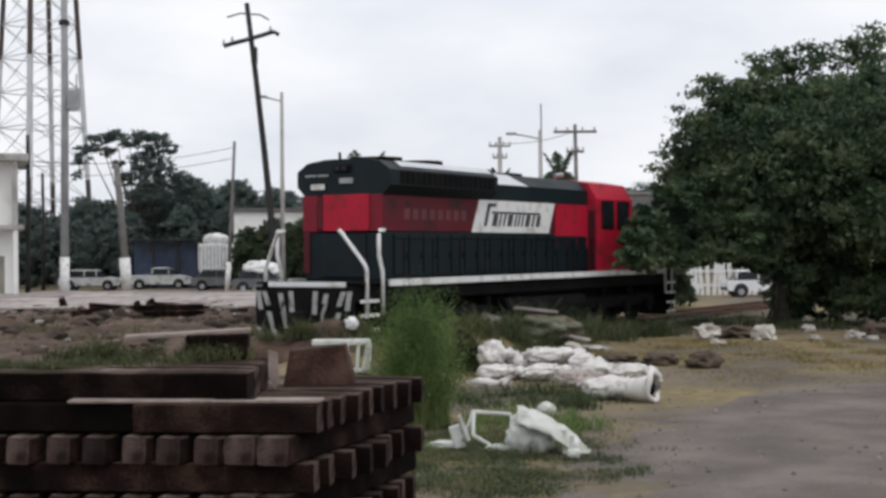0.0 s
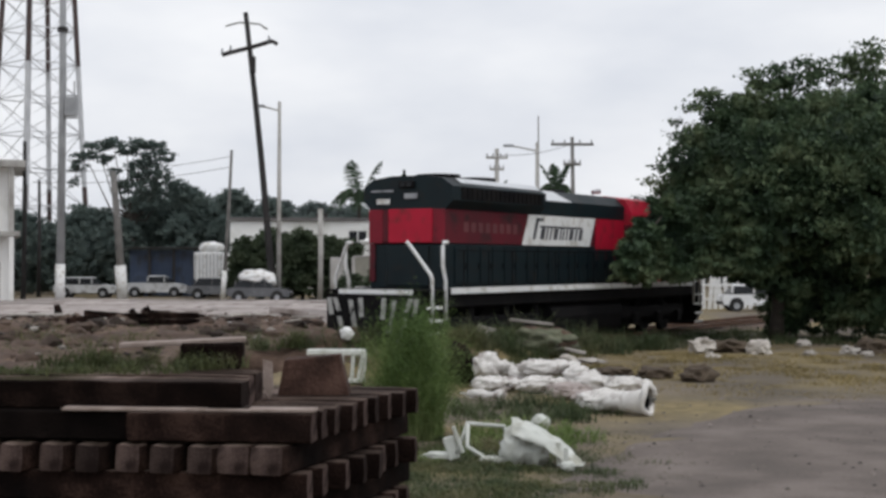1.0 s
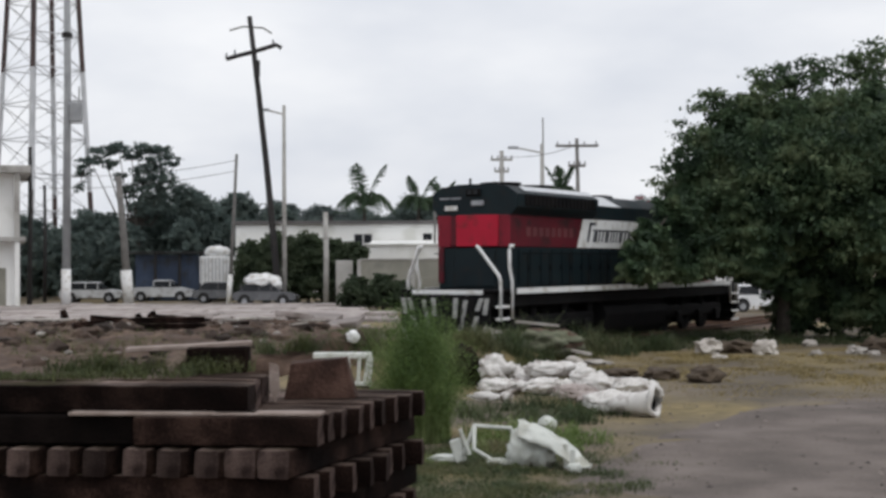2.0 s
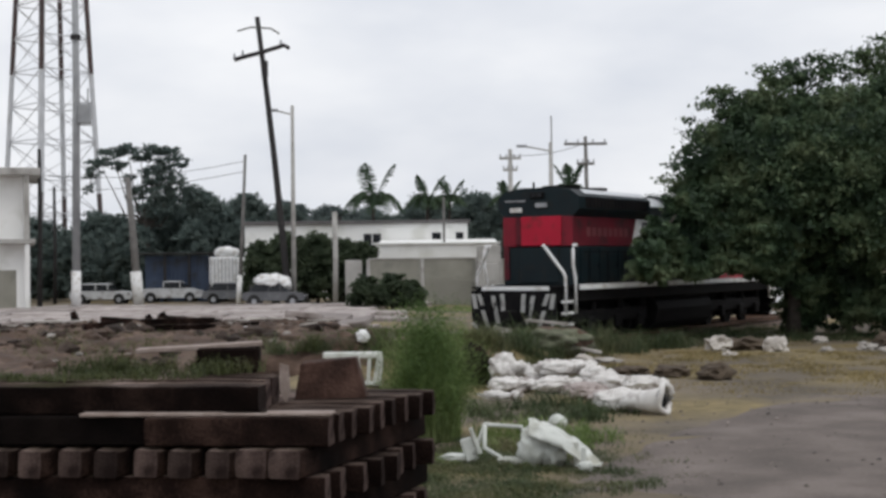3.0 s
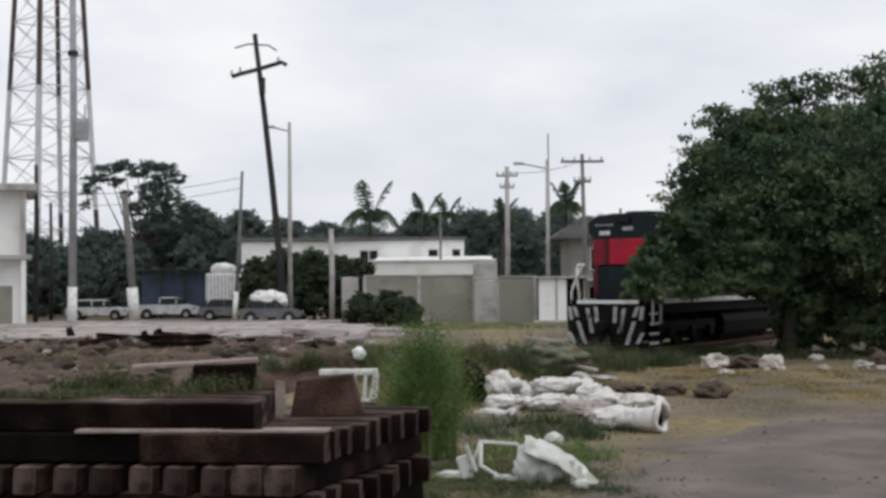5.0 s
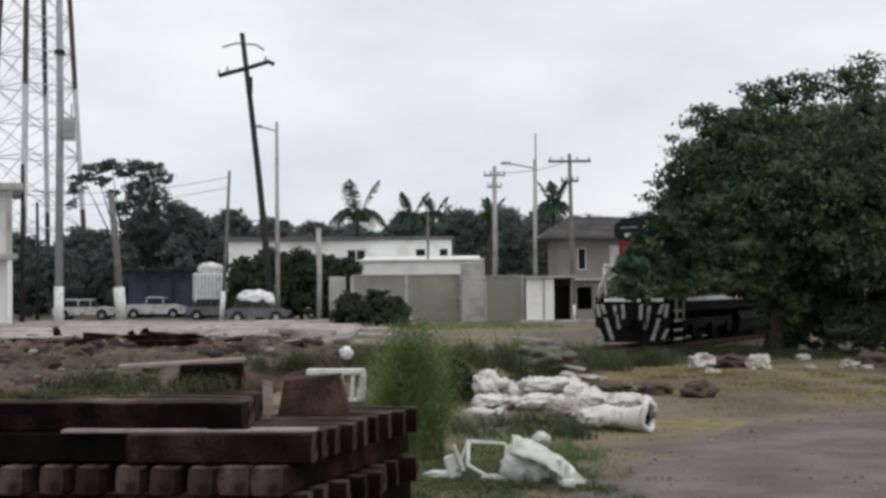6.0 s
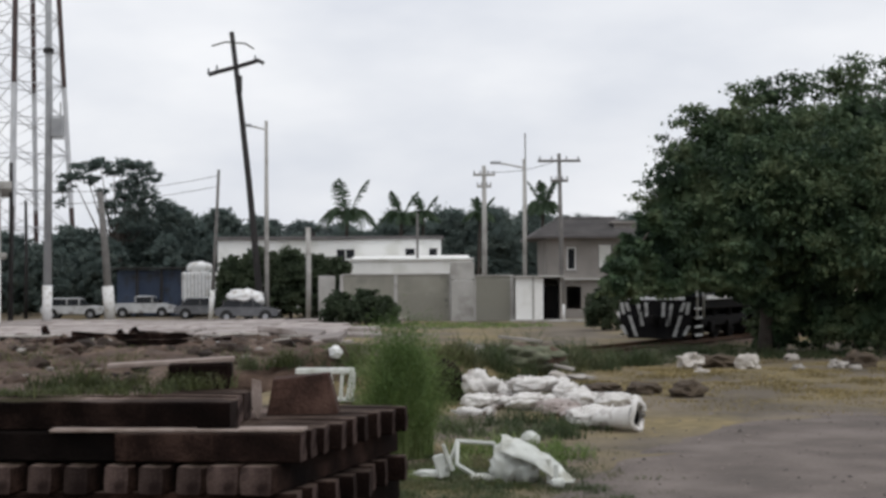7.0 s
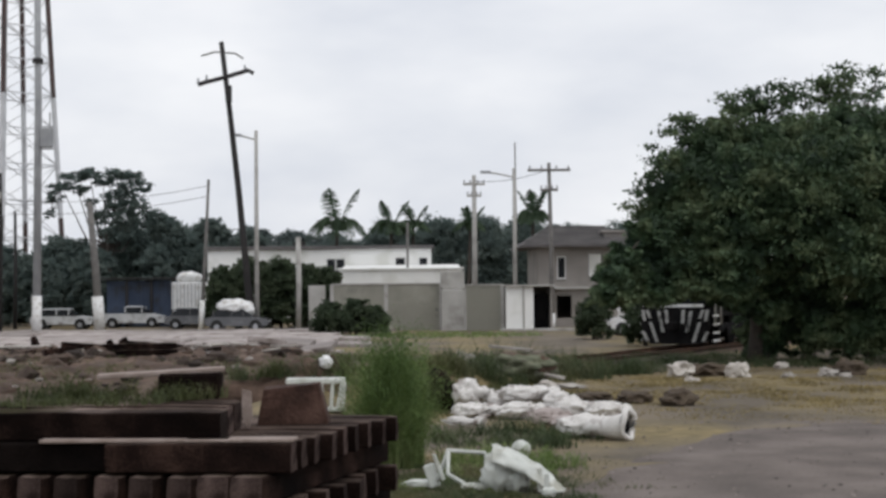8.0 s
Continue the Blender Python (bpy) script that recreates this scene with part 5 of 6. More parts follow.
def box_truck():
    t = thing("truck", "white box-bodied lorry with roof deflector", "truck", Matrix.Translation((-17.6, 99.5, 0)))
    part("cargo_box", Build().box(0.0, 2.1, 0, 5.5, 0.9, 3.25, 0.05), M_WHITE, t, "white corrugated cargo box")
    for i in range(8):
        part("box_rib", Build().box(0.1 + i * 0.26, 0.16 + i * 0.26, -0.04, 0.0, 1.0, 3.15), M_GREY, t)
    part("deflector", Build().lump(1.05, 1.0, 3.6, 1.0, 1.0, 0.5, 0.3, 3), M_WHITE, t, "white rounded roof deflector", True)
    part("cab", Build().box(0.0, 2.1, 5.6, 7.4, 0.7, 2.9, 0.12), M_WHITE, t)
    part("chassis", Build().box(0.2, 1.9, 0.0, 7.2, 0.5, 0.9), M_POLE, t)
    for y in (0.9, 2.0, 6.3):
        for x in (0.0, 1.8):
            part("wheel", Build().tube([(x, y, 0.48), (x + 0.28, y, 0.48)], 0.48, 18), M_RUBBER, t)


box_truck()


def blue_shed():
    t = thing("shed", "blue sheet-metal shed among the trees", "shed", Matrix.Translation((-23.0, 103, 0)))
    part("wall", Build().box(0, 5.4, 0, 0.1, -0.1, 3.4).box(0, 0.1, 0.1, 3, -0.1, 3.4).box(5.3, 5.4, 0.1, 3, -0.1, 3.4), M_BLUE, t)
    for i in range(18):
        part("wall_rib", Build().box(0.1 + i * 0.3, 0.16 + i * 0.3, -0.03, 0, 0, 3.3), M_BLUE, t)
    for x in (1.6, 3.4, 5.0):
        part("post", Build().tube([(x, -0.6, -0.1), (x, -0.6, 3.6)], 0.11, 8), M_POLE, t)
    part("roof", Build().box(-0.3, 5.7, -0.9, 3.2, 3.5, 3.62, 0.02), M_POLE, t)


blue_shed()
white_boat = solid("tarpaulin", Build().lump(0, 0, 0.22, 1.2, 0.7, 0.48, 0.3, 5, 4, freq=1.2, crease=0.2).lump(0.95, 0, -0.1, 0.42, 0.5, 0.45, 0.3, 6, 4, freq=1.2, crease=0.2), M_WHITE, "crumpled white tarpaulin over stored goods", "tarpaulin", Matrix.Translation((-11.9, 89.8, 1.42)), smooth=True)


def picket_fence():
    t = thing("fence", "white leaning picket fence beyond the track", "fence", Matrix.Translation((11.4, 78.5, 0)))
    rng = random.Random(2)
    for i in range(20):
        h = rng.uniform(1.8, 2.9)
        lean = rng.uniform(-0.1, 0.1)
        part("picket", Build().box(-0.11, 0.11, 0, 0.06, -0.1, h, 0.015), M_WHITE, t, m=Matrix.Translation((i * 0.33, 0, 0)) @ Matrix.Rotation(lean, 4, "Y"))
    part("rail", Build().box(-0.2, 6.5, 0.07, 0.13, 1.3, 1.42).box(-0.2, 6.5, 0.07, 0.13, 0.5, 0.62), M_WHITE, t)


picket_fence()


# ------------------------------------------------------------ weeds and grass
def blades(rng, foot, height, lean, width, n_seg=2):
    """Curved tapering blades; foot is an array of points."""
    n = len(foot)
    a = rng.uniform(0, 2 * np.pi, n)
    h = height * rng.uniform(0.55, 1.15, n)
    l = lean * h * rng.uniform(0.2, 1.2, n)
    d = np.stack([np.cos(a), np.sin(a), np.zeros(n)], 1)
    s = np.stack([-np.sin(a + rng.uniform(-1, 1, n)), np.cos(a), np.zeros(n)], 1)
    w = (width * rng.uniform(0.6, 1.3, n))[:, None]
    q = []
    pts = []
    for k in range(n_seg + 1):
        f = k / n_seg
        pts.append(foot + d * (l * f ** 1.8)[:, None] + np.array([0, 0, 1.0]) * (h * (f - 0.22 * f * f))[:, None])
    for k in range(n_seg):
        w0, w1 = w * (1 - 0.75 * k / n_seg), w * (1 - 0.75 * (k + 1) / n_seg)
        q.append(np.stack([pts[k] - s * w0, pts[k] + s * w0, pts[k + 1] + s * w1, pts[k + 1] - s * w1], 1))
    return np.concatenate(q)


def feet(rng, n, x, y, rx, ry, z=None):
    r = np.sqrt(rng.uniform(0, 1, n))
    a = rng.uniform(0, 2 * np.pi, n)
    xs, ys = x + rx * r * np.cos(a), y + ry * r * np.sin(a)
    zs = np.array([ground_height(p, q) - 0.02 for p, q in zip(xs, ys)]) if z is None else np.full(n, z)
    return np.stack([xs, ys, zs], 1)


def tall_grass_bush():
    rng = np.random.default_rng(5)
    t = thing("grass_bush", "tall bright green feathery grass bush", "bush", Matrix.Translation((-0.42, 20.8, 0)))
    f = feet(rng, 500, 0, 0, 0.34, 0.4, -0.02)
    q = [blades(rng, f, 2.0, 0.4, 0.006, 3)]
    f2 = feet(rng, 1100, 0, 0, 0.5, 0.5, -0.02)
    q.append(blades(rng, f2, 1.3, 0.6, 0.007, 3))
    part("stalk_tuft", quads_mesh("stalk_tuft", np.concatenate(q), M_WEED), M_WEED, t)
    # fine leaflets along arching stems
    p = []
    for i in range(330):
        a, l, h = rng.uniform(0, 2 * np.pi), abs(rng.normal(0.3, 0.22)), rng.uniform(0.7, 2.35)
        h *= 1 - 0.3 * min(1, l)
        k = np.sort(rng.uniform(0.2, 1.0, 150))[:, None]
        stem = np.concatenate([np.cos(a) * l * k ** 1.6, np.sin(a) * l * k ** 1.6, h * (1.15 * k - 0.15 * k * k)], 1) + np.array([rng.normal(0, 0.2), rng.normal(0, 0.2), 0])
        p.append(stem + rng.normal(size=stem.shape) * (0.03 + 0.06 * k))
    p = np.concatenate(p)
    part("plume", quads_mesh("plume", leaf_quads(rng, p, 0.032, 0.0, 0.17), M_PLUME), M_PLUME, t)


tall_grass_bush()


def weed_patch(label, x, y, rx, ry, n, h, lean, width, mat, seed, leafy=0, z=None, patchy=1.6):
    """Blades and small leaves, in uneven tufts."""
    rng = np.random.default_rng(seed)
    f = feet(rng, n + leafy, x, y, rx, ry, z)
    k = np.array([noise.noise(Vector((p[0] * patchy, p[1] * patchy, seed))) + 0.5 * noise.noise(Vector((p[0] * patchy * 3, p[1] * patchy * 3, seed))) for p in f])
    e = 1 - np.hypot((f[:, 0] - x) / rx, (f[:, 1] - y) / ry) ** 3
    keep = (k + 0.25) * e > rng.uniform(0, 0.25, len(f))
    f, k = f[keep], np.clip(0.45 + k[keep] * 1.1, 0.25, 1.3)
    m = int(len(f) * n / (n + leafy))
    q = []
    for lo, hi in ((0.2, 0.55), (0.55, 0.9), (0.9, 1.4)):
        sel = (k[:m] >= lo) & (k[:m] < hi)
        if sel.any():
            q.append(blades(rng, f[:m][sel], h * (lo + hi) / 2, lean, width))
    if leafy:
        g = f[m:].copy()
        g[:, 2] += rng.uniform(0.02, h * 0.75, len(g)) * k[m:]
        q.append(leaf_quads(rng, g, width * 2.6, 0.3, 0.4))
    return tagged(new("weeds", quads_mesh("weeds", np.concatenate(q), mat)), label, "weeds", kind="stuff")


weed_patch("low green weeds round the white litter", 1.35, 20.6, 1.2, 1.6, 2600, 0.38, 0.7, 0.010, M_WEED, 21, 2600)
weed_patch("green weeds before the dumped sacks", 1.7, 24.2, 1.6, 1.8, 3200, 0.4, 0.7, 0.010, M_SCRUB, 35, 2400)
weed_patch("low green weeds round the white litter", 0.6, 18.9, 1.1, 0.9, 900, 0.16, 0.8, 0.01, M_WEED, 22, 800)
weed_patch("yellow-green weeds behind the sleepers", -3.45, 32.0, 0.9, 1.6, 1500, 0.95, 0.4, 0.016, M_WEED, 23, 1500)
weed_patch("green weeds growing over the sleeper stack", -2.35, 10.7, 0.9, 0.42, 2200, 0.22, 0.9, 0.005, M_GRASS, 24, 3200, 1.83, 3.0)
weed_patch("low weeds creeping along the sleepers", -2.9, 10.2, 1.1, 0.3, 1500, 0.1, 1.0, 0.005, M_GRASS, 44, 2200, 1.83, 4.0)
weed_patch("green weeds on the rubbish heap", 2.1, 37.0, 1.3, 1.0, 1200, 0.4, 0.7, 0.016, M_WEED, 25, 1500)
weed_patch("dull green weeds along the track", 5.9, 42.6, 1.8, 1.5, 2600, 0.65, 0.7, 0.014, M_SCRUB, 26, 2600)
weed_patch("dull green weeds along the track", 0.9, 35.4, 1.9, 1.5, 2600, 0.75, 0.7, 0.014, M_SCRUB, 27, 2600)
weed_patch("dull green weeds along the track", 4.0, 40.0, 1.7, 1.4, 2600, 0.95, 0.6, 0.014, M_SCRUB, 32, 2800)
weed_patch("dull green weeds under the tree", 12.6, 46.0, 3.6, 1.8, 3000, 0.45, 0.7, 0.014, M_SCRUB, 28, 2600)
weed_patch("sparse weeds on the dirt bank", -11, 43, 6.5, 7, 6000, 0.55, 0.7, 0.014, M_GRASS, 29, 3000, None, 0.45)
weed_patch("dry yellow grass of the open field", 11.5, 36.0, 8.5, 8.0, 42000, 0.13, 0.9, 0.014, M_DRY, 30, 0, None, 0.5)
weed_patch("dry yellow grass of the open field", 6.0, 35.0, 4.0, 6.5, 15000, 0.11, 0.9, 0.013, M_DRY, 31, 0, None, 0.5)
weed_patch("rough dull green verge grass round the litter", 0.7, 18.6, 2.0, 4.2, 16000, 0.15, 0.9, 0.007, M_GRASS, 36, 5000, None, 0.7)
weed_patch("dark scrubby verge grass round the litter", 0.6, 17.6, 1.7, 3.6, 14000, 0.13, 0.9, 0.006, M_SCRUB, 42, 4000, None, 1.1)
weed_patch("rough dull green verge grass behind the sacks", 1.6, 31.5, 3.4, 4.5, 9000, 0.2, 0.8, 0.011, M_GRASS, 37, 3000, None, 0.7)
weed_patch("rough yellow-green grass beside the earth bank", -2.6, 47, 3.0, 10.0, 9000, 0.32, 0.8, 0.016, M_GRASS, 38, 3000, None, 0.5)
weed_patch("rough grass on the spoil beside the track", -1.6, 33.0, 3.2, 3.6, 12000, 0.42, 0.8, 0.011, M_GRASS, 40, 4000, None, 0.8)
weed_patch("rough grass on the spoil beside the track", 2.0, 38.5, 2.6, 3.0, 7000, 0.4, 0.8, 0.012, M_GRASS, 41, 3000, None, 0.8)
weed_patch("rough grass on the spoil behind the sacks", 1.3, 33.6, 1.8, 2.4, 8000, 0.34, 0.8, 0.010, M_GRASS, 43, 3000, None, 1.3)
weed_patch("rough dull grass along the track", 8.0, 50.5, 5.0, 4.0, 7000, 0.3, 0.8, 0.016, M_SCRUB, 39, 2000, None, 0.6)
weed_patch("low grass at the edge of the road", 2.2, 19.0, 1.4, 3.0, 2500, 0.1, 0.9, 0.008, M_GRASS, 33)
weed_patch("dry grass creeping over the edge of the road", 9.0, 28.2, 7.5, 2.6, 9000, 0.08, 1.0, 0.011, M_DRY, 45, 0, None, 0.7)
weed_patch("dark low scrub among the white litter", 0.7, 17.4, 2.0, 2.6, 12000, 0.16, 0.9, 0.007, M_SCRUB, 46, 6000, None, 0.9)
weed_patch("green weeds sprouting on the earth bank", -8.5, 40.0, 4.0, 4.0, 2500, 0.5, 0.7, 0.012, M_GRASS, 47, 2500, None, 0.7)
for i, u in enumerate((4.0, 7.5, 11.0, 14.5, 18.0, 21.5)):
    weed_patch("dark scrub along the edge of the ballast", TRACK_X + TU.x * u + TU.y * 2.75, TRACK_Y + TU.y * u - TU.x * 2.75, 1.5, 1.5, 700, 0.42, 0.8, 0.012, M_SCRUB, 60 + i, 500)
weed_patch("tall dark dry brush beside the track", 2.55, 38.2, 0.75, 0.6, 900, 1.5, 0.55, 0.013, M_SCRUB, 48, 1600, None, 1.0)
weed_patch("green grass between pavement and wall", 1.5, 78, 6.0, 5.0, 5000, 0.25, 0.8, 0.03, M_WEED, 34)


# ------------------------------------------------------------ stack of old sleepers
def tie_mesh(length=2.55, w=0.235, h=0.2, seed=0):
    """A squared timber with rounded, chipped edges and slightly warped faces."""
    n, c = 22, 0.012
    ring = [(c, 0), (w * 0.5, 0), (w - c, 0), (w, c), (w, h * 0.5), (w, h - c), (w - c, h), (w * 0.5, h), (c, h), (0, h - c), (0, h * 0.5), (0, c)]
    k = len(ring)
    vs = []
    for i in range(n + 1):
        x = -length * i / n
        inset = 0.004 if i in (0, n) else 0.0
        for y, z in ring:
            p = Vector((x * 2.1, y * 9, z * 9 + seed * 5.3))
            chip = 0.016 * max(0.0, noise.noise(Vector((x * 5.0, y * 11, z * 11 + seed * 3.1))) - 0.1)
            dy, dz = 0.007 * noise.noise(p), 0.007 * noise.noise(p + Vector((9, 4, 2)))
            sy, sz = (1 if y < w / 2 else -1), (1 if z < h / 2 else -1)
            vs.append((x + (0.012 * noise.noise(p * 1.7) if i in (0, n) else 0), y + dy + sy * (chip + inset), z + (dz if z > h * 0.2 else 0) + sz * (chip + inset) * (1 if z > h * 0.2 else 0)))
    fs = [(i * k + a, i * k + (a + 1) % k, (i + 1) * k + (a + 1) % k, (i + 1) * k + a) for i in range(n) for a in range(k)]
    fs += [tuple(range(k)), tuple(n * k + a for a in range(k - 1, -1, -1))]
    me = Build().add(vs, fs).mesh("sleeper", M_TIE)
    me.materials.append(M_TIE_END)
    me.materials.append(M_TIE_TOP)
    # Upward faces get the worn tone with top light painted in.
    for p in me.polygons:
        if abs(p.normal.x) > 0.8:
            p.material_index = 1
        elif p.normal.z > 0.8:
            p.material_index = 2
    return me


def sleeper_stack():
    rng = random.Random(14)
    meshes = [tie_mesh(2.55, 0.235, 0.2, 1), tie_mesh(2.5, 0.24, 0.195, 2), tie_mesh(2.6, 0.225, 0.2, 3), tie_mesh(2.52, 0.23, 0.2, 4)]
    black_tie = tie_mesh(2.5, 0.235, 0.2, 7)
    for k in range(3):
        black_tie.materials[k] = M_BLACK_TIE
    narrow, short = tie_mesh(2.5, 0.19, 0.19, 5), tie_mesh(1.28, 0.24, 0.2, 6)
    corner = Vector((-0.87, 9.4, 0))
    a_dir = radians(-4.5)                  # the lengthwise layers run this way
    b_ang = radians(18.5)                  # the crosswise layers lead away from the front
    av = Vector((-math.cos(a_dir), -math.sin(a_dir), 0))
    bv = Vector((math.sin(b_ang), math.cos(b_ang), 0))
    g = "stacked sleepers"

    def tie(me, p, ang, label):
        return solid("sleeper", me, M_TIE, label, "railway sleeper", Matrix.Translation(p) @ Matrix.Rotation(ang, 4, "Z"), g)

    for lay in range(8):
        z = 0.0 + lay * 0.2025
        if lay % 2 == 1:                   # lengthwise, ends to the right
            pitch = 0.25 if lay == 7 else 0.29
            for i in range(9 if lay == 7 else 8):
                p = corner + bv * (i * pitch + rng.uniform(0, 0.015)) - av * rng.uniform(-0.05, 0.06) + Vector((0, 0, z))
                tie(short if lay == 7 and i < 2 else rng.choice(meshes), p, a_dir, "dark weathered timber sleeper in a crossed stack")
                if lay == 7 and i == 0:
                    tie(black_tie, p + av * 1.31 + bv * 0.05, a_dir, "nearly black timber sleeper in the stack")
                if lay == 7 and i in (2, 4, 6):
                    tie(meshes[i % 3], p + av * 2.63, a_dir, "dark weathered timber sleeper in a crossed stack")
        else:                              # crosswise, end grain to the front
            x = -0.1
            for i in range(11):
                p = corner + av * (x + 0.235) + bv * (2.42 + rng.uniform(-0.05, 0.03)) + Vector((0, 0, z))
                q = tie(rng.choice(meshes) if i < 2 else narrow, p, radians(90) - b_ang, "dark weathered timber sleeper with grey end grain")
                x += 0.245 if i < 2 else 0.262
    z = 8 * 0.2025
    for i in range(5):
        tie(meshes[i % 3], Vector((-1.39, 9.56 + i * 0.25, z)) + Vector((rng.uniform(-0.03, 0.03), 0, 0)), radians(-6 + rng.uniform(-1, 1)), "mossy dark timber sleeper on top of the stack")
    solid("sleeper_offcut", Build().add([(-0.02, 0, 0), (0.53, 0.02, 0), (0.55, 0.27, 0), (-0.02, 0.26, 0), (0.03, 0.01, 0.27), (0.45, 0.02, 0.31), (0.47, 0.25, 0.31), (0.04, 0.25, 0.28)], [(0, 3, 2, 1), (4, 5, 6, 7), (0, 1, 5, 4), (1, 2, 6, 5), (2, 3, 7, 6), (3, 0, 4, 7)]), M_OFFCUT, "short brown sleeper offcut standing on the stack", "timber offcut", Matrix.Translation((-1.22, 10.68, z)) @ Matrix.Rotation(radians(4), 4, "Z"))
    solid("sleeper_offcut", Build().box(0, 0.48, 0, 0.25, 0, 0.2, 0.02), M_TIE, "dark sleeper offcut lying on top", "timber offcut", Matrix.Translation((-2.0, 10.7, z + 0.2)) @ Matrix.Rotation(radians(3), 4, "Z"))
    solid("plank", Build().box(-0.97, 0, 0, 0.22, 0, 0.035, 0.006), M_PLANK, "pale bleached plank across the sleepers", "plank", Matrix.Translation((-1.5, 10.8, z + 0.405)) @ Euler((0, radians(-2.5), radians(8))).to_matrix().to_4x4())
    for x, y, l, an in ((-1.35, 9.5, 1.3, 2), (-0.9, 9.44, 0.75, 5)):
        solid("plank", Build().box(-l, 0, 0, 0.19, 0, 0.022, 0.005), M_PLANK, "thin pale plank on the stack's edge", "plank", Matrix.Translation((x + 0.05, y, z + 0.002)) @ Matrix.Rotation(radians(-an), 4, "Z"))
    solid("dry_leaf", Build().add([(0, 0, 0), (0.03, 0.0, 0.1), (0.02, 0.01, 0.28), (-0.05, 0.01, 0.3), (-0.05, 0, 0.1), (0, 0.012, 0.0), (0.03, 0.012, 0.1), (0.02, 0.022, 0.28), (-0.05, 0.022, 0.3), (-0.05, 0.012, 0.1)],
                                  [(0, 1, 2, 3, 4), (9, 8, 7, 6, 5), (0, 5, 6, 1), (1, 6, 7, 2), (2, 7, 8, 3), (3, 8, 9, 4), (4, 9, 5, 0)]), M_PLANK, "pale dry leaf standing against an offcut", "leaf", Matrix.Translation((-1.27, 10.4, z)))


sleeper_stack()


# ------------------------------------------------------------ sacks and litter
def sack(label, x, y, l, w, h, ang, seed, z=0.0, mat=M_SACK):
    m = Matrix.Translation((x, y, ground_height(x, y) + z)) @ Matrix.Rotation(radians(ang), 4, "Z")
    b = Build().lump(0, 0, h * 0.46, l / 2, w / 2, h / 2, 0.3, seed, 4, freq=1.7, crease=0.42)
    t = thing("sack", label, "sack", m, "dumped white sacks")
    part("bag", b, mat, t, smooth=True)
    rng = random.Random(seed)
    for i in range(4):
        folds = Build()
        k = rng.uniform(-0.35, 0.35)
        folds.tube([(l * (k - 0.08), -w * 0.3, h * 0.62), (l * k, -w * 0.05, h * 0.93), (l * (k + 0.1), w * 0.3, h * 0.7)], 0.035, 6, 0.012)
        part("fold", folds, mat, t, smooth=True)
    e = Build().tube([(l * 0.42, 0, h * 0.5), (l * 0.52, 0.02, h * 0.55), (l * 0.6, 0.03, h * 0.4)], 0.09, 8, 0.14)
    part("gathered_neck", e, mat, t, smooth=True)


SACKS = ((1.05, 29.6, 0.66, 0.55, 0.62, 10, 1, 0.14), (1.1, 28.4, 0.85, 0.5, 0.34, -12, 2, 0), (1.72, 29.2, 0.42, 0.5, 0.42, 30, 3, 0.08), (2.2, 28.8, 1.15, 0.45, 0.36, 6, 4, 0.3), (1.98, 28.0, 0.95, 0.42, 0.34, 16, 5, 0.02),
         (2.85, 28.4, 0.6, 0.5, 0.42, -25, 6, 0.14), (3.0, 27.0, 0.85, 0.42, 0.4, -24, 7, 0.1), (3.55, 26.4, 0.72, 0.42, 0.36, -4, 9, 0.12), (0.8, 26.4, 0.85, 0.16, 0.16, -40, 10, 0.05), (1.45, 29.9, 0.5, 0.4, 0.4, 0, 11, 0.1))
for x, y, l, w, h, a, sd, z in SACKS:
    sack("crumpled dirty white woven sack on the ground", x, y, l, w, h, a, sd, z)
for x, y, l, w, h, a, sd, z in ((2.5, 26.8, 0.8, 0.5, 0.34, 5, 18, 0), (2.75, 25.6, 0.6, 0.45, 0.3, -20, 19, 0), (1.5, 28.9, 0.8, 0.5, 0.24, 12, 20, 0), (2.6, 28.2, 0.9, 0.5, 0.2, -8, 21, 0)):
    sack("mud-stained brownish sack among white sacks", x, y, l, w, h, a, sd, z, M_SACK2)


def open_sack():
    """A sack on its side whose round mouth gapes."""
    t = thing("sack", "white sack lying with a round gaping mouth", "sack", Matrix.Translation((3.62, 23.9, 0.0)) @ Matrix.Rotation(radians(-42), 4, "Z"), "dumped white sacks")
    n, m = 20, 9
    vs, fs = [], []
    for i in range(m):
        s = i / (m - 1)
        for k in range(n):
            a = 2 * math.pi * k / n
            r = (0.15 + 0.075 * s) * (1 + 0.12 * noise.noise(Vector((s * 3, math.cos(a) * 1.4, math.sin(a) * 1.4))))
            vs.append((-0.95 + 0.9 * s, r * math.cos(a), 0.18 + 0.07 * s + r * math.sin(a) * (0.9 + 0.15 * s)))
    fs += [(i * n + k, i * n + (k + 1) % n, (i + 1) * n + (k + 1) % n, (i + 1) * n + k) for i in range(m - 1) for k in range(n)]
    fs.append(tuple(range(n)))
    part("bag", Build().add(vs, fs), M_SACK, t, smooth=True)
    ring = Build()
    pts = [(-0.02 + 0.03 * math.sin(3 * a), 0.18 * math.cos(a) + 0.02, 0.28 + 0.25 * math.sin(a)) for a in (2 * math.pi * k / 18 for k in range(19))]
    ring.tube(pts, 0.055, 8)
    part("rolled_mouth", ring, M_SACK, t, "rolled white rim", True)
    # Black disc stands in for the shade inside the gaping mouth.
    part("shaded_hollow", Build().tube([(-0.14, 0.02, 0.25), (-0.12, 0.02, 0.25)], 0.19, 16), M_BLACK, t)


open_sack()
sack("crumpled dirty white woven sack on the ground", 2.95, 24.6, 1.0, 0.5, 0.42, 5, 17, 0.0)


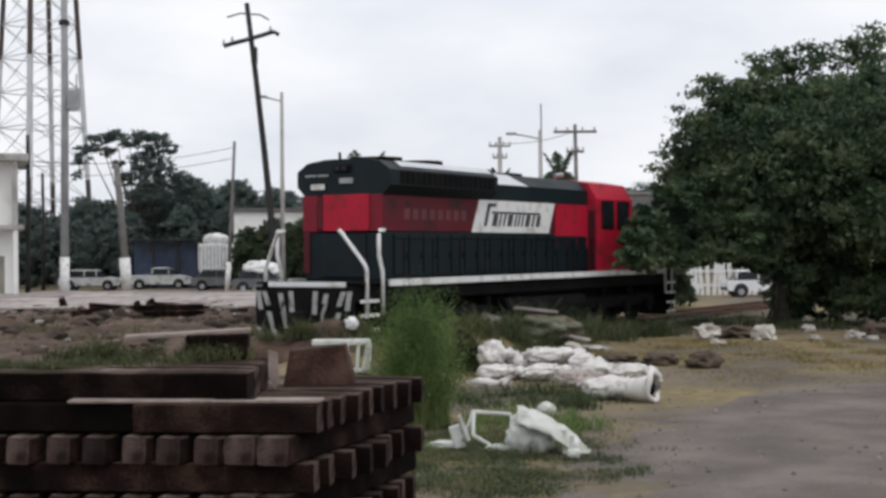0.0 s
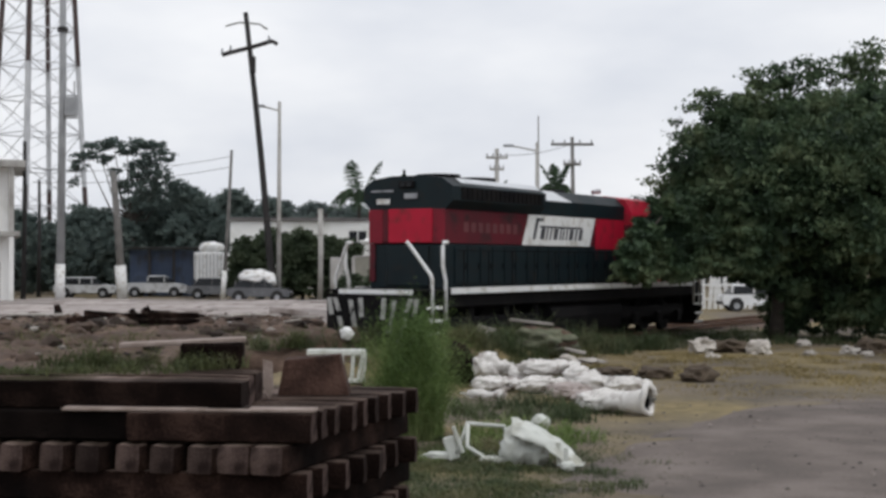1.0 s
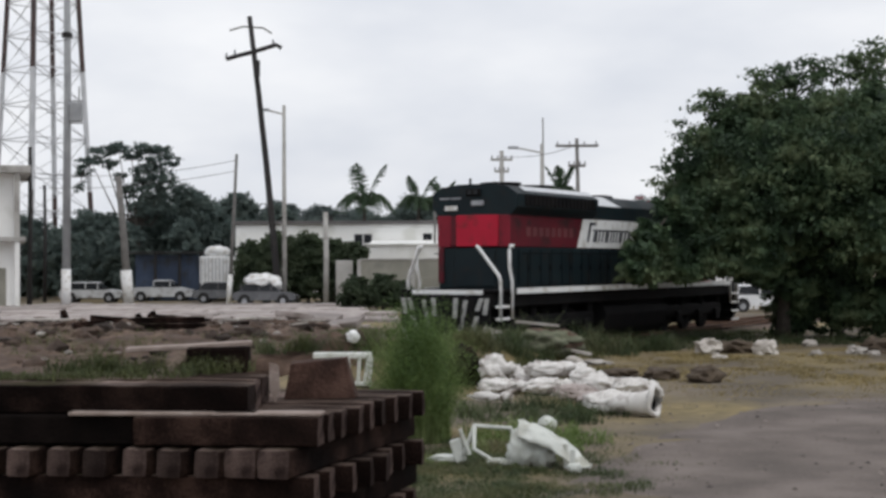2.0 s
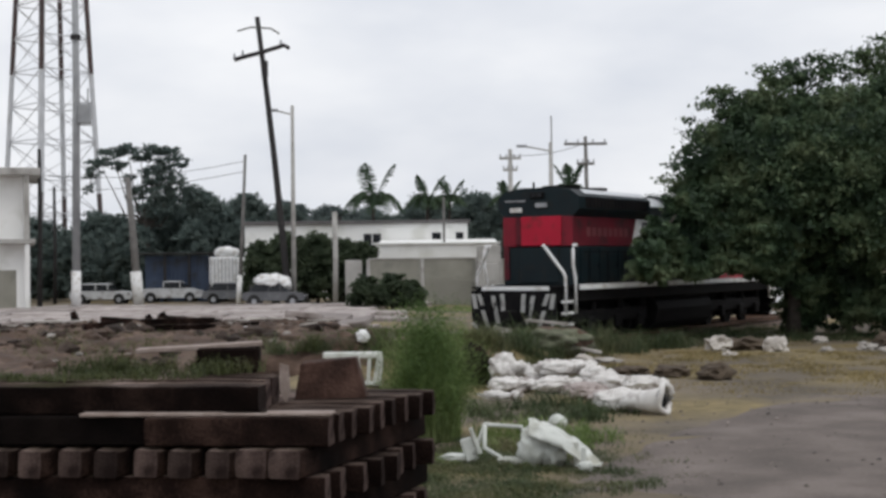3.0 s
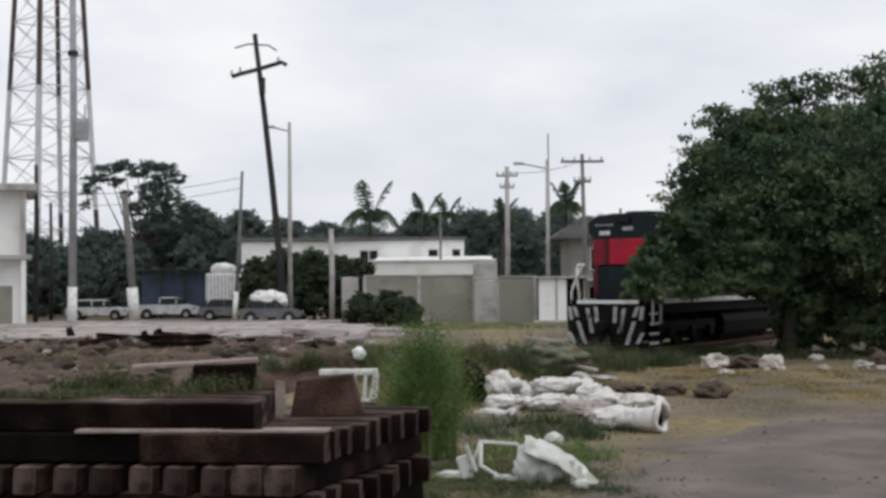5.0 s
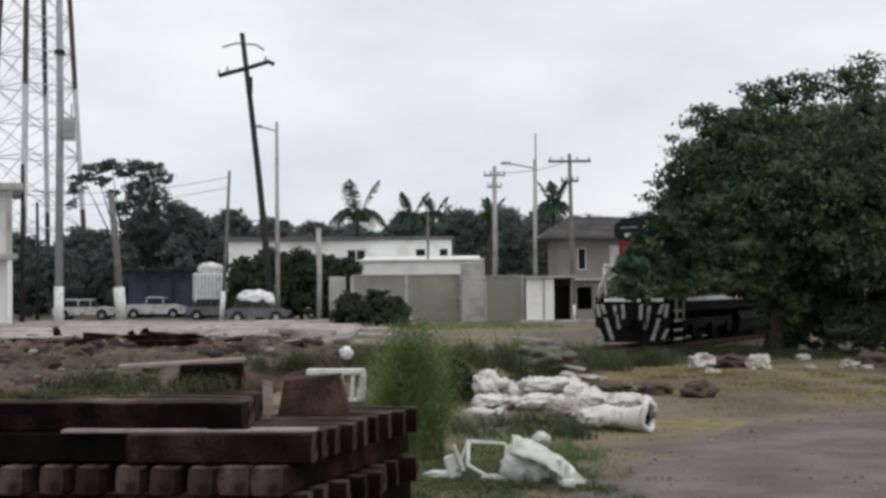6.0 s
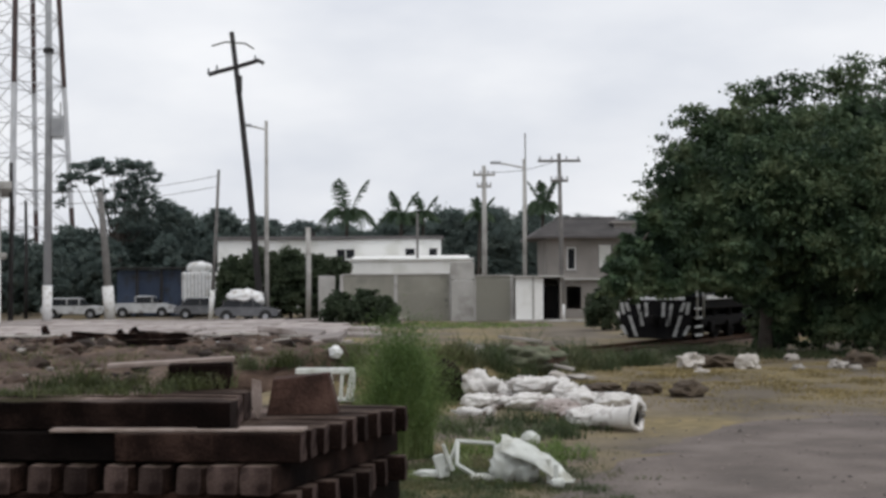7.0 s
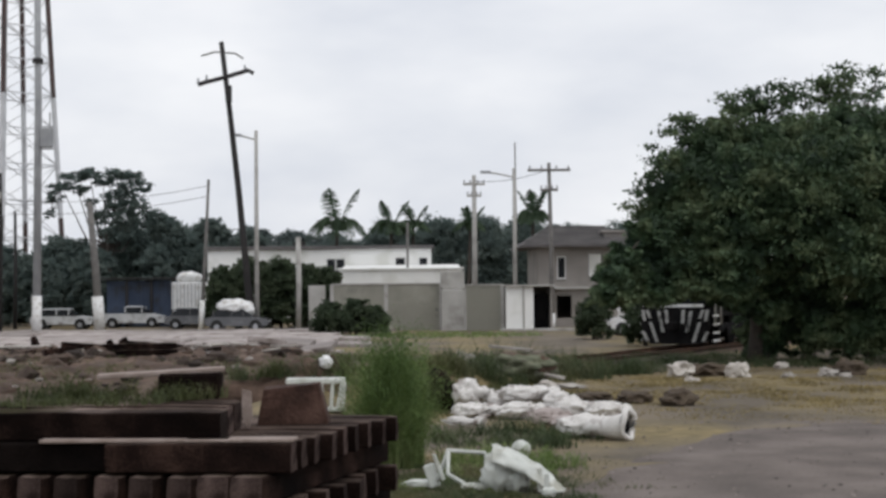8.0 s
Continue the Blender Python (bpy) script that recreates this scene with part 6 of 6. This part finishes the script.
def broken_chair():
    t = thing("broken_chair", "broken white plastic chair frame lying in weeds", "chair", Matrix.Translation((0.62, 18.4, 0.0)) @ Matrix.Rotation(radians(-8), 4, "Z"))
    part("seat_frame", Build().tube([(-0.38, 0, 0.1), (-0.24, 0.05, 0.5), (0.24, 0.12, 0.46), (0.36, 0.05, 0.06), (0.0, -0.05, 0.06), (-0.24, -0.02, 0.2), (-0.24, 0.05, 0.5)], 0.032, 8), M_SHEET, t, smooth=True)
    part("back_slat", Build().box(-0.46, -0.3, 0, 0.04, 0.14, 0.46, 0.02, Matrix.Rotation(radians(-18), 4, "Y")), M_SHEET, t)
    part("leg", Build().tube([(-0.3, 0, 0.12), (-0.42, -0.05, 0.46)], 0.035, 8, 0.025), M_SHEET, t)
    part("leg", Build().tube([(0.34, 0.05, 0.08), (0.36, -0.05, 0.42)], 0.03, 8, 0.022), M_SHEET, t)
    part("armrest", Build().tube([(-0.05, -0.1, 0.04), (0.2, -0.1, 0.03), (0.42, -0.06, 0.04)], 0.045, 8, 0.03), M_SHEET, t)


broken_chair()


def crumpled_sheet():
    """A bent shell of pale plastic that slopes to the ground, with folds under its high end."""
    n, m = 30, 14
    vs = []
    for i in range(n + 1):
        for j in range(m + 1):
            u, v = i / n, j / m - 0.5
            x = -0.34 + 0.95 * u + 0.03 * noise.noise(Vector((u * 6, v * 5, 2)))
            z = 0.58 - 0.16 * u - 0.42 * u ** 2.2 + 0.05 * noise.noise(Vector((u * 7, v * 6, 4))) - 0.5 * v * v + 0.12 * v
            y = v * (0.34 + 0.12 * math.sin(u * 4)) + 0.04 * noise.noise(Vector((u * 5, v * 7, 9)))
            vs.append((x, y, max(0.02, z)))
    fs = [(i * (m + 1) + j, i * (m + 1) + j + 1, (i + 1) * (m + 1) + j + 1, (i + 1) * (m + 1) + j) for i in range(n) for j in range(m)]
    t = thing("plastic_sheet", "crumpled pale greenish plastic shell on the ground", "plastic sheet", Matrix.Translation((1.3, 18.2, 0.0)) @ Matrix.Rotation(radians(-10), 4, "Z"))
    ob = part("shell", Build().add(vs, fs), M_SHEET, t, smooth=True)
    md = ob.modifiers.new("thickness", "SOLIDIFY")
    md.thickness = 0.02
    part("fold", Build().lump(-0.3, 0, 0.2, 0.2, 0.16, 0.24, 0.5, 3, 3, freq=2.6), M_SHEET, t, smooth=True)
    part("fold", Build().lump(-0.05, 0.05, 0.14, 0.2, 0.14, 0.2, 0.5, 7, 3, freq=2.6), M_SHEET, t, smooth=True)
    part("leg", Build().tube([(0.28, -0.08, 0.3), (0.3, -0.1, 0.0)], 0.035, 8), M_SHEET, t)
    solid("plastic_piece", Build().box(-0.03, 0.03, -0.02, 0.02, 0, 0.3, 0.01).lump(0.02, 0, 0.06, 0.1, 0.07, 0.08, 0.3, 4), M_SHEET, "white plastic shard standing in the grass", "litter", Matrix.Translation((1.62, 17.6, 0)))
    solid("plastic_piece", Build().lump(0, 0, 0.05, 0.24, 0.09, 0.06, 0.4, 8), M_SHEET, "flat white plastic scrap in the grass", "litter", Matrix.Translation((0.02, 18.6, 0)))
    solid("plastic_piece", Build().lump(0, 0, 0.05, 0.16, 0.12, 0.14, 0.4, 9), M_SHEET, "white plastic scrap among green weeds", "litter", Matrix.Translation((1.6, 21.6, 0.1)))


crumpled_sheet()


def slatted_crate():
    t = thing("crate", "white slatted plastic crate behind the sleepers", "crate", Matrix.Translation((-2.1, 28.3, ground_height(-2.1, 28.3))))
    part("top_rail", Build().box(-0.6, 0.6, 0, 0.3, 0.56, 0.68, 0.02), M_SHEET, t)
    for i, (x, ln) in enumerate(((0.05, 0.08), (0.2, 0.05), (0.32, -0.02), (0.44, -0.06), (0.55, -0.03))):
        part("slat", Build().box(-0.035, 0.035, 0, 0.04, 0, 0.6, 0.01), M_SHEET, t, m=Matrix.Translation((x, 0, 0)) @ Matrix.Rotation(-ln * 3, 4, "Y"))
    part("bottom_rail", Build().box(0.0, 0.6, 0, 0.3, 0, 0.07, 0.02), M_SHEET, t)


slatted_crate()
solid("bucket_bag", Build().lump(0, 0, 0.4, 0.15, 0.15, 0.15, 0.3, 12, 3), M_WHITE, "round white plastic bag in a dark heap", "bag", Matrix.Translation((-1.98, 29.9, 0.69)), smooth=True)
solid("earth_clod", Build().lump(0, 0.22, 0.3, 0.3, 0.14, 0.32, 0.4, 33, 3), M_DARKSTONE, "dark clod of earth behind a white bag", "earth", Matrix.Translation((-1.98, 29.9, 0.6)))
solid("earth_mound", Build().lump(0, 0, 0.1, 1.7, 0.75, 0.92, 0.3, 41, 4), M_DIRT, "grassy mound of brown earth beside the track", "earth", Matrix.Translation((-2.7, 30.3, 0)), kind="structure", smooth=True)
weed_patch("rough grass on top of the earth mound", -2.7, 30.2, 1.35, 0.5, 2600, 0.5, 0.7, 0.009, M_GRASS, 71, 2600, 0.78, 1.8)
weed_patch("dull scrub on the earth mound", -2.9, 30.1, 1.4, 0.5, 1600, 0.62, 0.7, 0.009, M_SCRUB, 72, 2000, 0.72, 1.4)
solid("pipe", Build().tube([(0, 0, 0.42), (0.55, -0.4, 0.38), (0.85, -0.8, 0.3), (0.95, -1.0, 0.14)], 0.09, 10), M_WHITE, "bent white plastic pipe on the dirt bank", "pipe", Matrix.Translation((-7.75, 48.6, 0.05)), smooth=True)


def rubbish_heap():
    """Low heap of rubble, tarpaulin and planks beside the track."""
    b = Build()
    rng = random.Random(5)
    for i in range(16):
        x, y = rng.uniform(-1.2, 1.4), rng.uniform(-1.2, 1.2)
        b.lump(x, y, 0.12, rng.uniform(0.3, 0.7), rng.uniform(0.3, 0.6), rng.uniform(0.15, 0.4), 0.4, i, 2)
    solid("rubbish_heap", b, M_DIRT, "low heap of brown rubble and earth", "heap", Matrix.Translation((2.0, 38.0, ground_height(2.0, 38.0) - 0.05)), kind="stuff", smooth=True)
    solid("tarpaulin", Build().lump(0, 0, 0.3, 0.95, 0.6, 0.34, 0.5, 31, 4, crease=0.4), material("olive_tarpaulin", [(0.075, 0.085, 0.05), (0.15, 0.155, 0.1)], 4.0, 0.8, bump=0.5, stain=((0.05, 0.045, 0.03), 3.0)), "olive green tarpaulin over rubbish", "tarpaulin", Matrix.Translation((2.7, 36.6, ground_height(2.7, 36.6))), smooth=True)
    for x, y, z, l, an, tl in ((0.75, 38.2, 0.62, 1.3, -14, 4), (1.9, 37.4, 0.6, 1.2, -22, 5), (0.5, 37.0, 0.3, 0.9, 20, 3), (3.1, 36.4, 0.45, 0.8, -40, 8), (2.2, 39, 0.5, 1.0, -8, 2)):
        solid("plank", Build().box(0, l, 0, 0.2, -0.03, 0.04, 0.008), M_STONE, "pale broken board on the rubbish heap", "plank", Matrix.Translation((x, y, z - 0.15 + ground_height(x, y))) @ Euler((0, radians(tl), radians(an))).to_matrix().to_4x4())
    for i, (x, y, r) in enumerate(((0.45, 37.5, 0.24), (0.2, 36.3, 0.2), (3.3, 35.6, 0.2), (1.2, 36.0, 0.25), (3.4, 34.8, 0.16))):
        solid("rubble_piece", Build().lump(0, 0, r * 0.6, r * 1.2, r, r * 0.8, 0.4, 40 + i), M_STONE, "pale chunk of rubble", "rubble", Matrix.Translation((x, y, ground_height(x, y))))
    solid("earth_clod", Build().lump(0, 0, 0.3, 0.55, 0.5, 0.5, 0.35, 50, 3), M_TIE, "dark brown block of earth beside white sacks", "earth", Matrix.Translation((0.3, 30.2, ground_height(0.3, 30.2))), smooth=True)


rubbish_heap()


def field_litter():
    for x, y, rx, rz, sd, mat, lab in ((7.75, 40.6, 0.42, 0.3, 1, M_STONE, "pale chunk of rubble in the dry grass"), (9.25, 40.0, 0.4, 0.28, 2, M_STONE, "pale chunk of rubble in the dry grass"), (8.5, 40.9, 0.7, 0.24, 3, M_DARKSTONE, "dark heap of earth between pale rubble"),
                                       (4.95, 31.6, 0.42, 0.2, 4, M_DARKSTONE, "dark clod of earth in the grass"), (5.75, 30.7, 0.42, 0.22, 5, M_DARKSTONE, "dark clod of earth in the grass"), (4.1, 32.4, 0.5, 0.14, 6, M_DARKSTONE, "dark clod of earth in the grass"),
                                       (11.9, 40.0, 0.3, 0.16, 7, M_STONE, "pale chunk of rubble in the dry grass"), (12.7, 40.6, 0.5, 0.3, 8, M_DARKSTONE, "dark heap of earth under the tree"), (12.2, 39.4, 0.18, 0.1, 9, M_STONE, "pale chunk of rubble in the dry grass"), (7.6, 38.4, 0.2, 0.08, 10, M_STONE, "pale flat stone in the grass"),
                                       (11.6, 44.0, 0.25, 0.16, 11, M_STONE, "pale stone at the foot of the tree"), (3.9, 36.5, 0.5, 0.08, 12, M_STONE, "pale flat stone in the grass"), (10.5, 39.2, 0.2, 0.1, 13, M_STONE, "small pale stone in the grass")):
        solid("rubble_piece" if mat == M_STONE else "earth_clod", Build().lump(0, 0, rz * 0.5, rx, rx * 0.8, rz, 0.5, sd, 3, freq=2.0), mat, lab, "rubble" if mat == M_STONE else "earth", Matrix.Translation((x, y, ground_height(x, y))))


field_litter()


def dirt_bank():
    """Brown spoil behind the stack, with rubble and old timber in it."""
    b = Build()
    n, m = 120, 90
    vs = []
    for j in range(m + 1):
        for i in range(n + 1):
            x, y = -24 + 20.5 * i / n, 30 + 28 * j / m
            e = min(1, i / 8, (n - i) / 8, j / 8, (m - j) / 8)
            p = Vector((x * 0.45, y * 0.45, 2))
            z = ground_height(x, y) + e * (0.08 + 0.3 * max(0, noise.noise(p)) + 0.22 * abs(noise.noise(p * 3.1)) + 0.12 * noise.noise(p * 8)) - (1 - e) * 0.05
            vs.append((x, y, z))
    fs = [(j * (n + 1) + i, j * (n + 1) + i + 1, (j + 1) * (n + 1) + i + 1, (j + 1) * (n + 1) + i) for j in range(m) for i in range(n)]
    b.add(vs, fs)
    solid("dirt_bank", b, M_DIRT, "uneven bank of bare reddish-brown earth", "earth bank", kind="structure", smooth=True)
    rng = random.Random(3)
    rub = Build()
    for i in range(90):
        x, y = rng.uniform(-22, -4.5), rng.choice((rng.uniform(34, 57), rng.uniform(54, 62)))
        r = rng.uniform(0.05, 0.14)
        rub.lump(x, y, ground_height(x, y) + 0.2 + r * 0.3, r * 1.3, r, r * 0.7, 0.45, i, 1)
    solid("rubble", rub, M_STONE, "scattered pale rubble on the earth bank", "rubble", kind="stuff")
    clods = Build()
    for i in range(900):
        x, y = rng.uniform(-22, -4.6), rng.choice((rng.uniform(32, 57), rng.uniform(44, 57)))
        r = 0.05 + 0.26 * rng.random() ** 2.2
        clods.lump(x, y, ground_height(x, y) + 0.12 + r * 0.3, r * 1.4, r, r * 0.8, 0.6, i, 1)
    solid("earth_clods", clods, M_CLOD, "heaped red-brown clods on the earth bank", "earth", kind="stuff")
    slabs = [(-12.6 + i * 1.05, 58.2 + 0.9 * math.sin(i * 2.1), 0.3 + 0.14 * math.sin(i * 1.3)) for i in range(9)] + [(-21 + i * 1.4, 57.8 + 0.4 * math.sin(i * 1.7), 0.2) for i in range(6)]
    for i, (x, y, z) in enumerate(slabs):
        solid("broken_slab", Build().box(-0.8, 0.8, -0.5, 0.5, -0.12, 0.12, 0.03), M_PAVE, "broken pinkish concrete slab heaped on rubble", "rubble", Matrix.Translation((x, y, z)) @ Euler((rng.uniform(-0.25, 0.25), rng.uniform(-0.2, 0.2), rng.uniform(-0.6, 0.6))).to_matrix().to_4x4(), "broken slabs")
    tm = tie_mesh(2.5, 0.24, 0.2)
    for i, (x, y, z, an) in enumerate(((-8.2, 47.5, 0.45, 6), (-8.6, 48.2, 0.45, -3), (-8.3, 47.9, 0.66, 12))):
        solid("sleeper", tm, M_TIE, "old dark sleeper thrown on the earth bank", "railway sleeper", Matrix.Translation((x, y, z)) @ Matrix.Rotation(radians(an), 4, "Z"), "scattered sleepers")
    stub = tie_mesh(1.1, 0.24, 0.2, 9)
    for i in range(16):
        x, y = rng.uniform(-19, -5.5), rng.uniform(45, 56.5)
        solid("sleeper", stub if i % 3 else tm, M_TIE, "broken dark sleeper end in the earth bank", "railway sleeper", Matrix.Translation((x, y, ground_height(x, y) + 0.22)) @ Euler((rng.uniform(-0.3, 0.3), rng.uniform(-0.25, 0.25), rng.uniform(-0.9, 0.9))).to_matrix().to_4x4(), "scattered sleepers")
    for i in range(14):
        x, y = rng.uniform(-20, -5.0), rng.uniform(46, 57.5)
        l = rng.uniform(0.5, 1.5)
        solid("plank", Build().box(-l / 2, l / 2, -0.12, 0.12, -0.03, 0.03, 0.006), M_STONE, "pale broken board lying on the earth bank", "plank", Matrix.Translation((x, y, ground_height(x, y) + 0.42)) @ Euler((rng.uniform(-0.2, 0.2), rng.uniform(-0.12, 0.12), rng.uniform(-0.5, 0.5))).to_matrix().to_4x4(), "broken boards")
    for i, (x, y, h) in enumerate(((-15.4, 56, 0.7), (-12.6, 57, 0.5), (-12.0, 57, 0.6))):
        solid("stump", Build().tube([(0, 0, -0.1), (0.03, 0, h * 0.6), (-0.05, 0, h)], 0.22, 8, 0.12).lump(0, 0, 0.1, 0.35, 0.35, 0.2, 0.4, i), M_TIE, "short dark stump standing on the earth bank", "stump", Matrix.Translation((x, y, 0.15)))


dirt_bank()

motions()
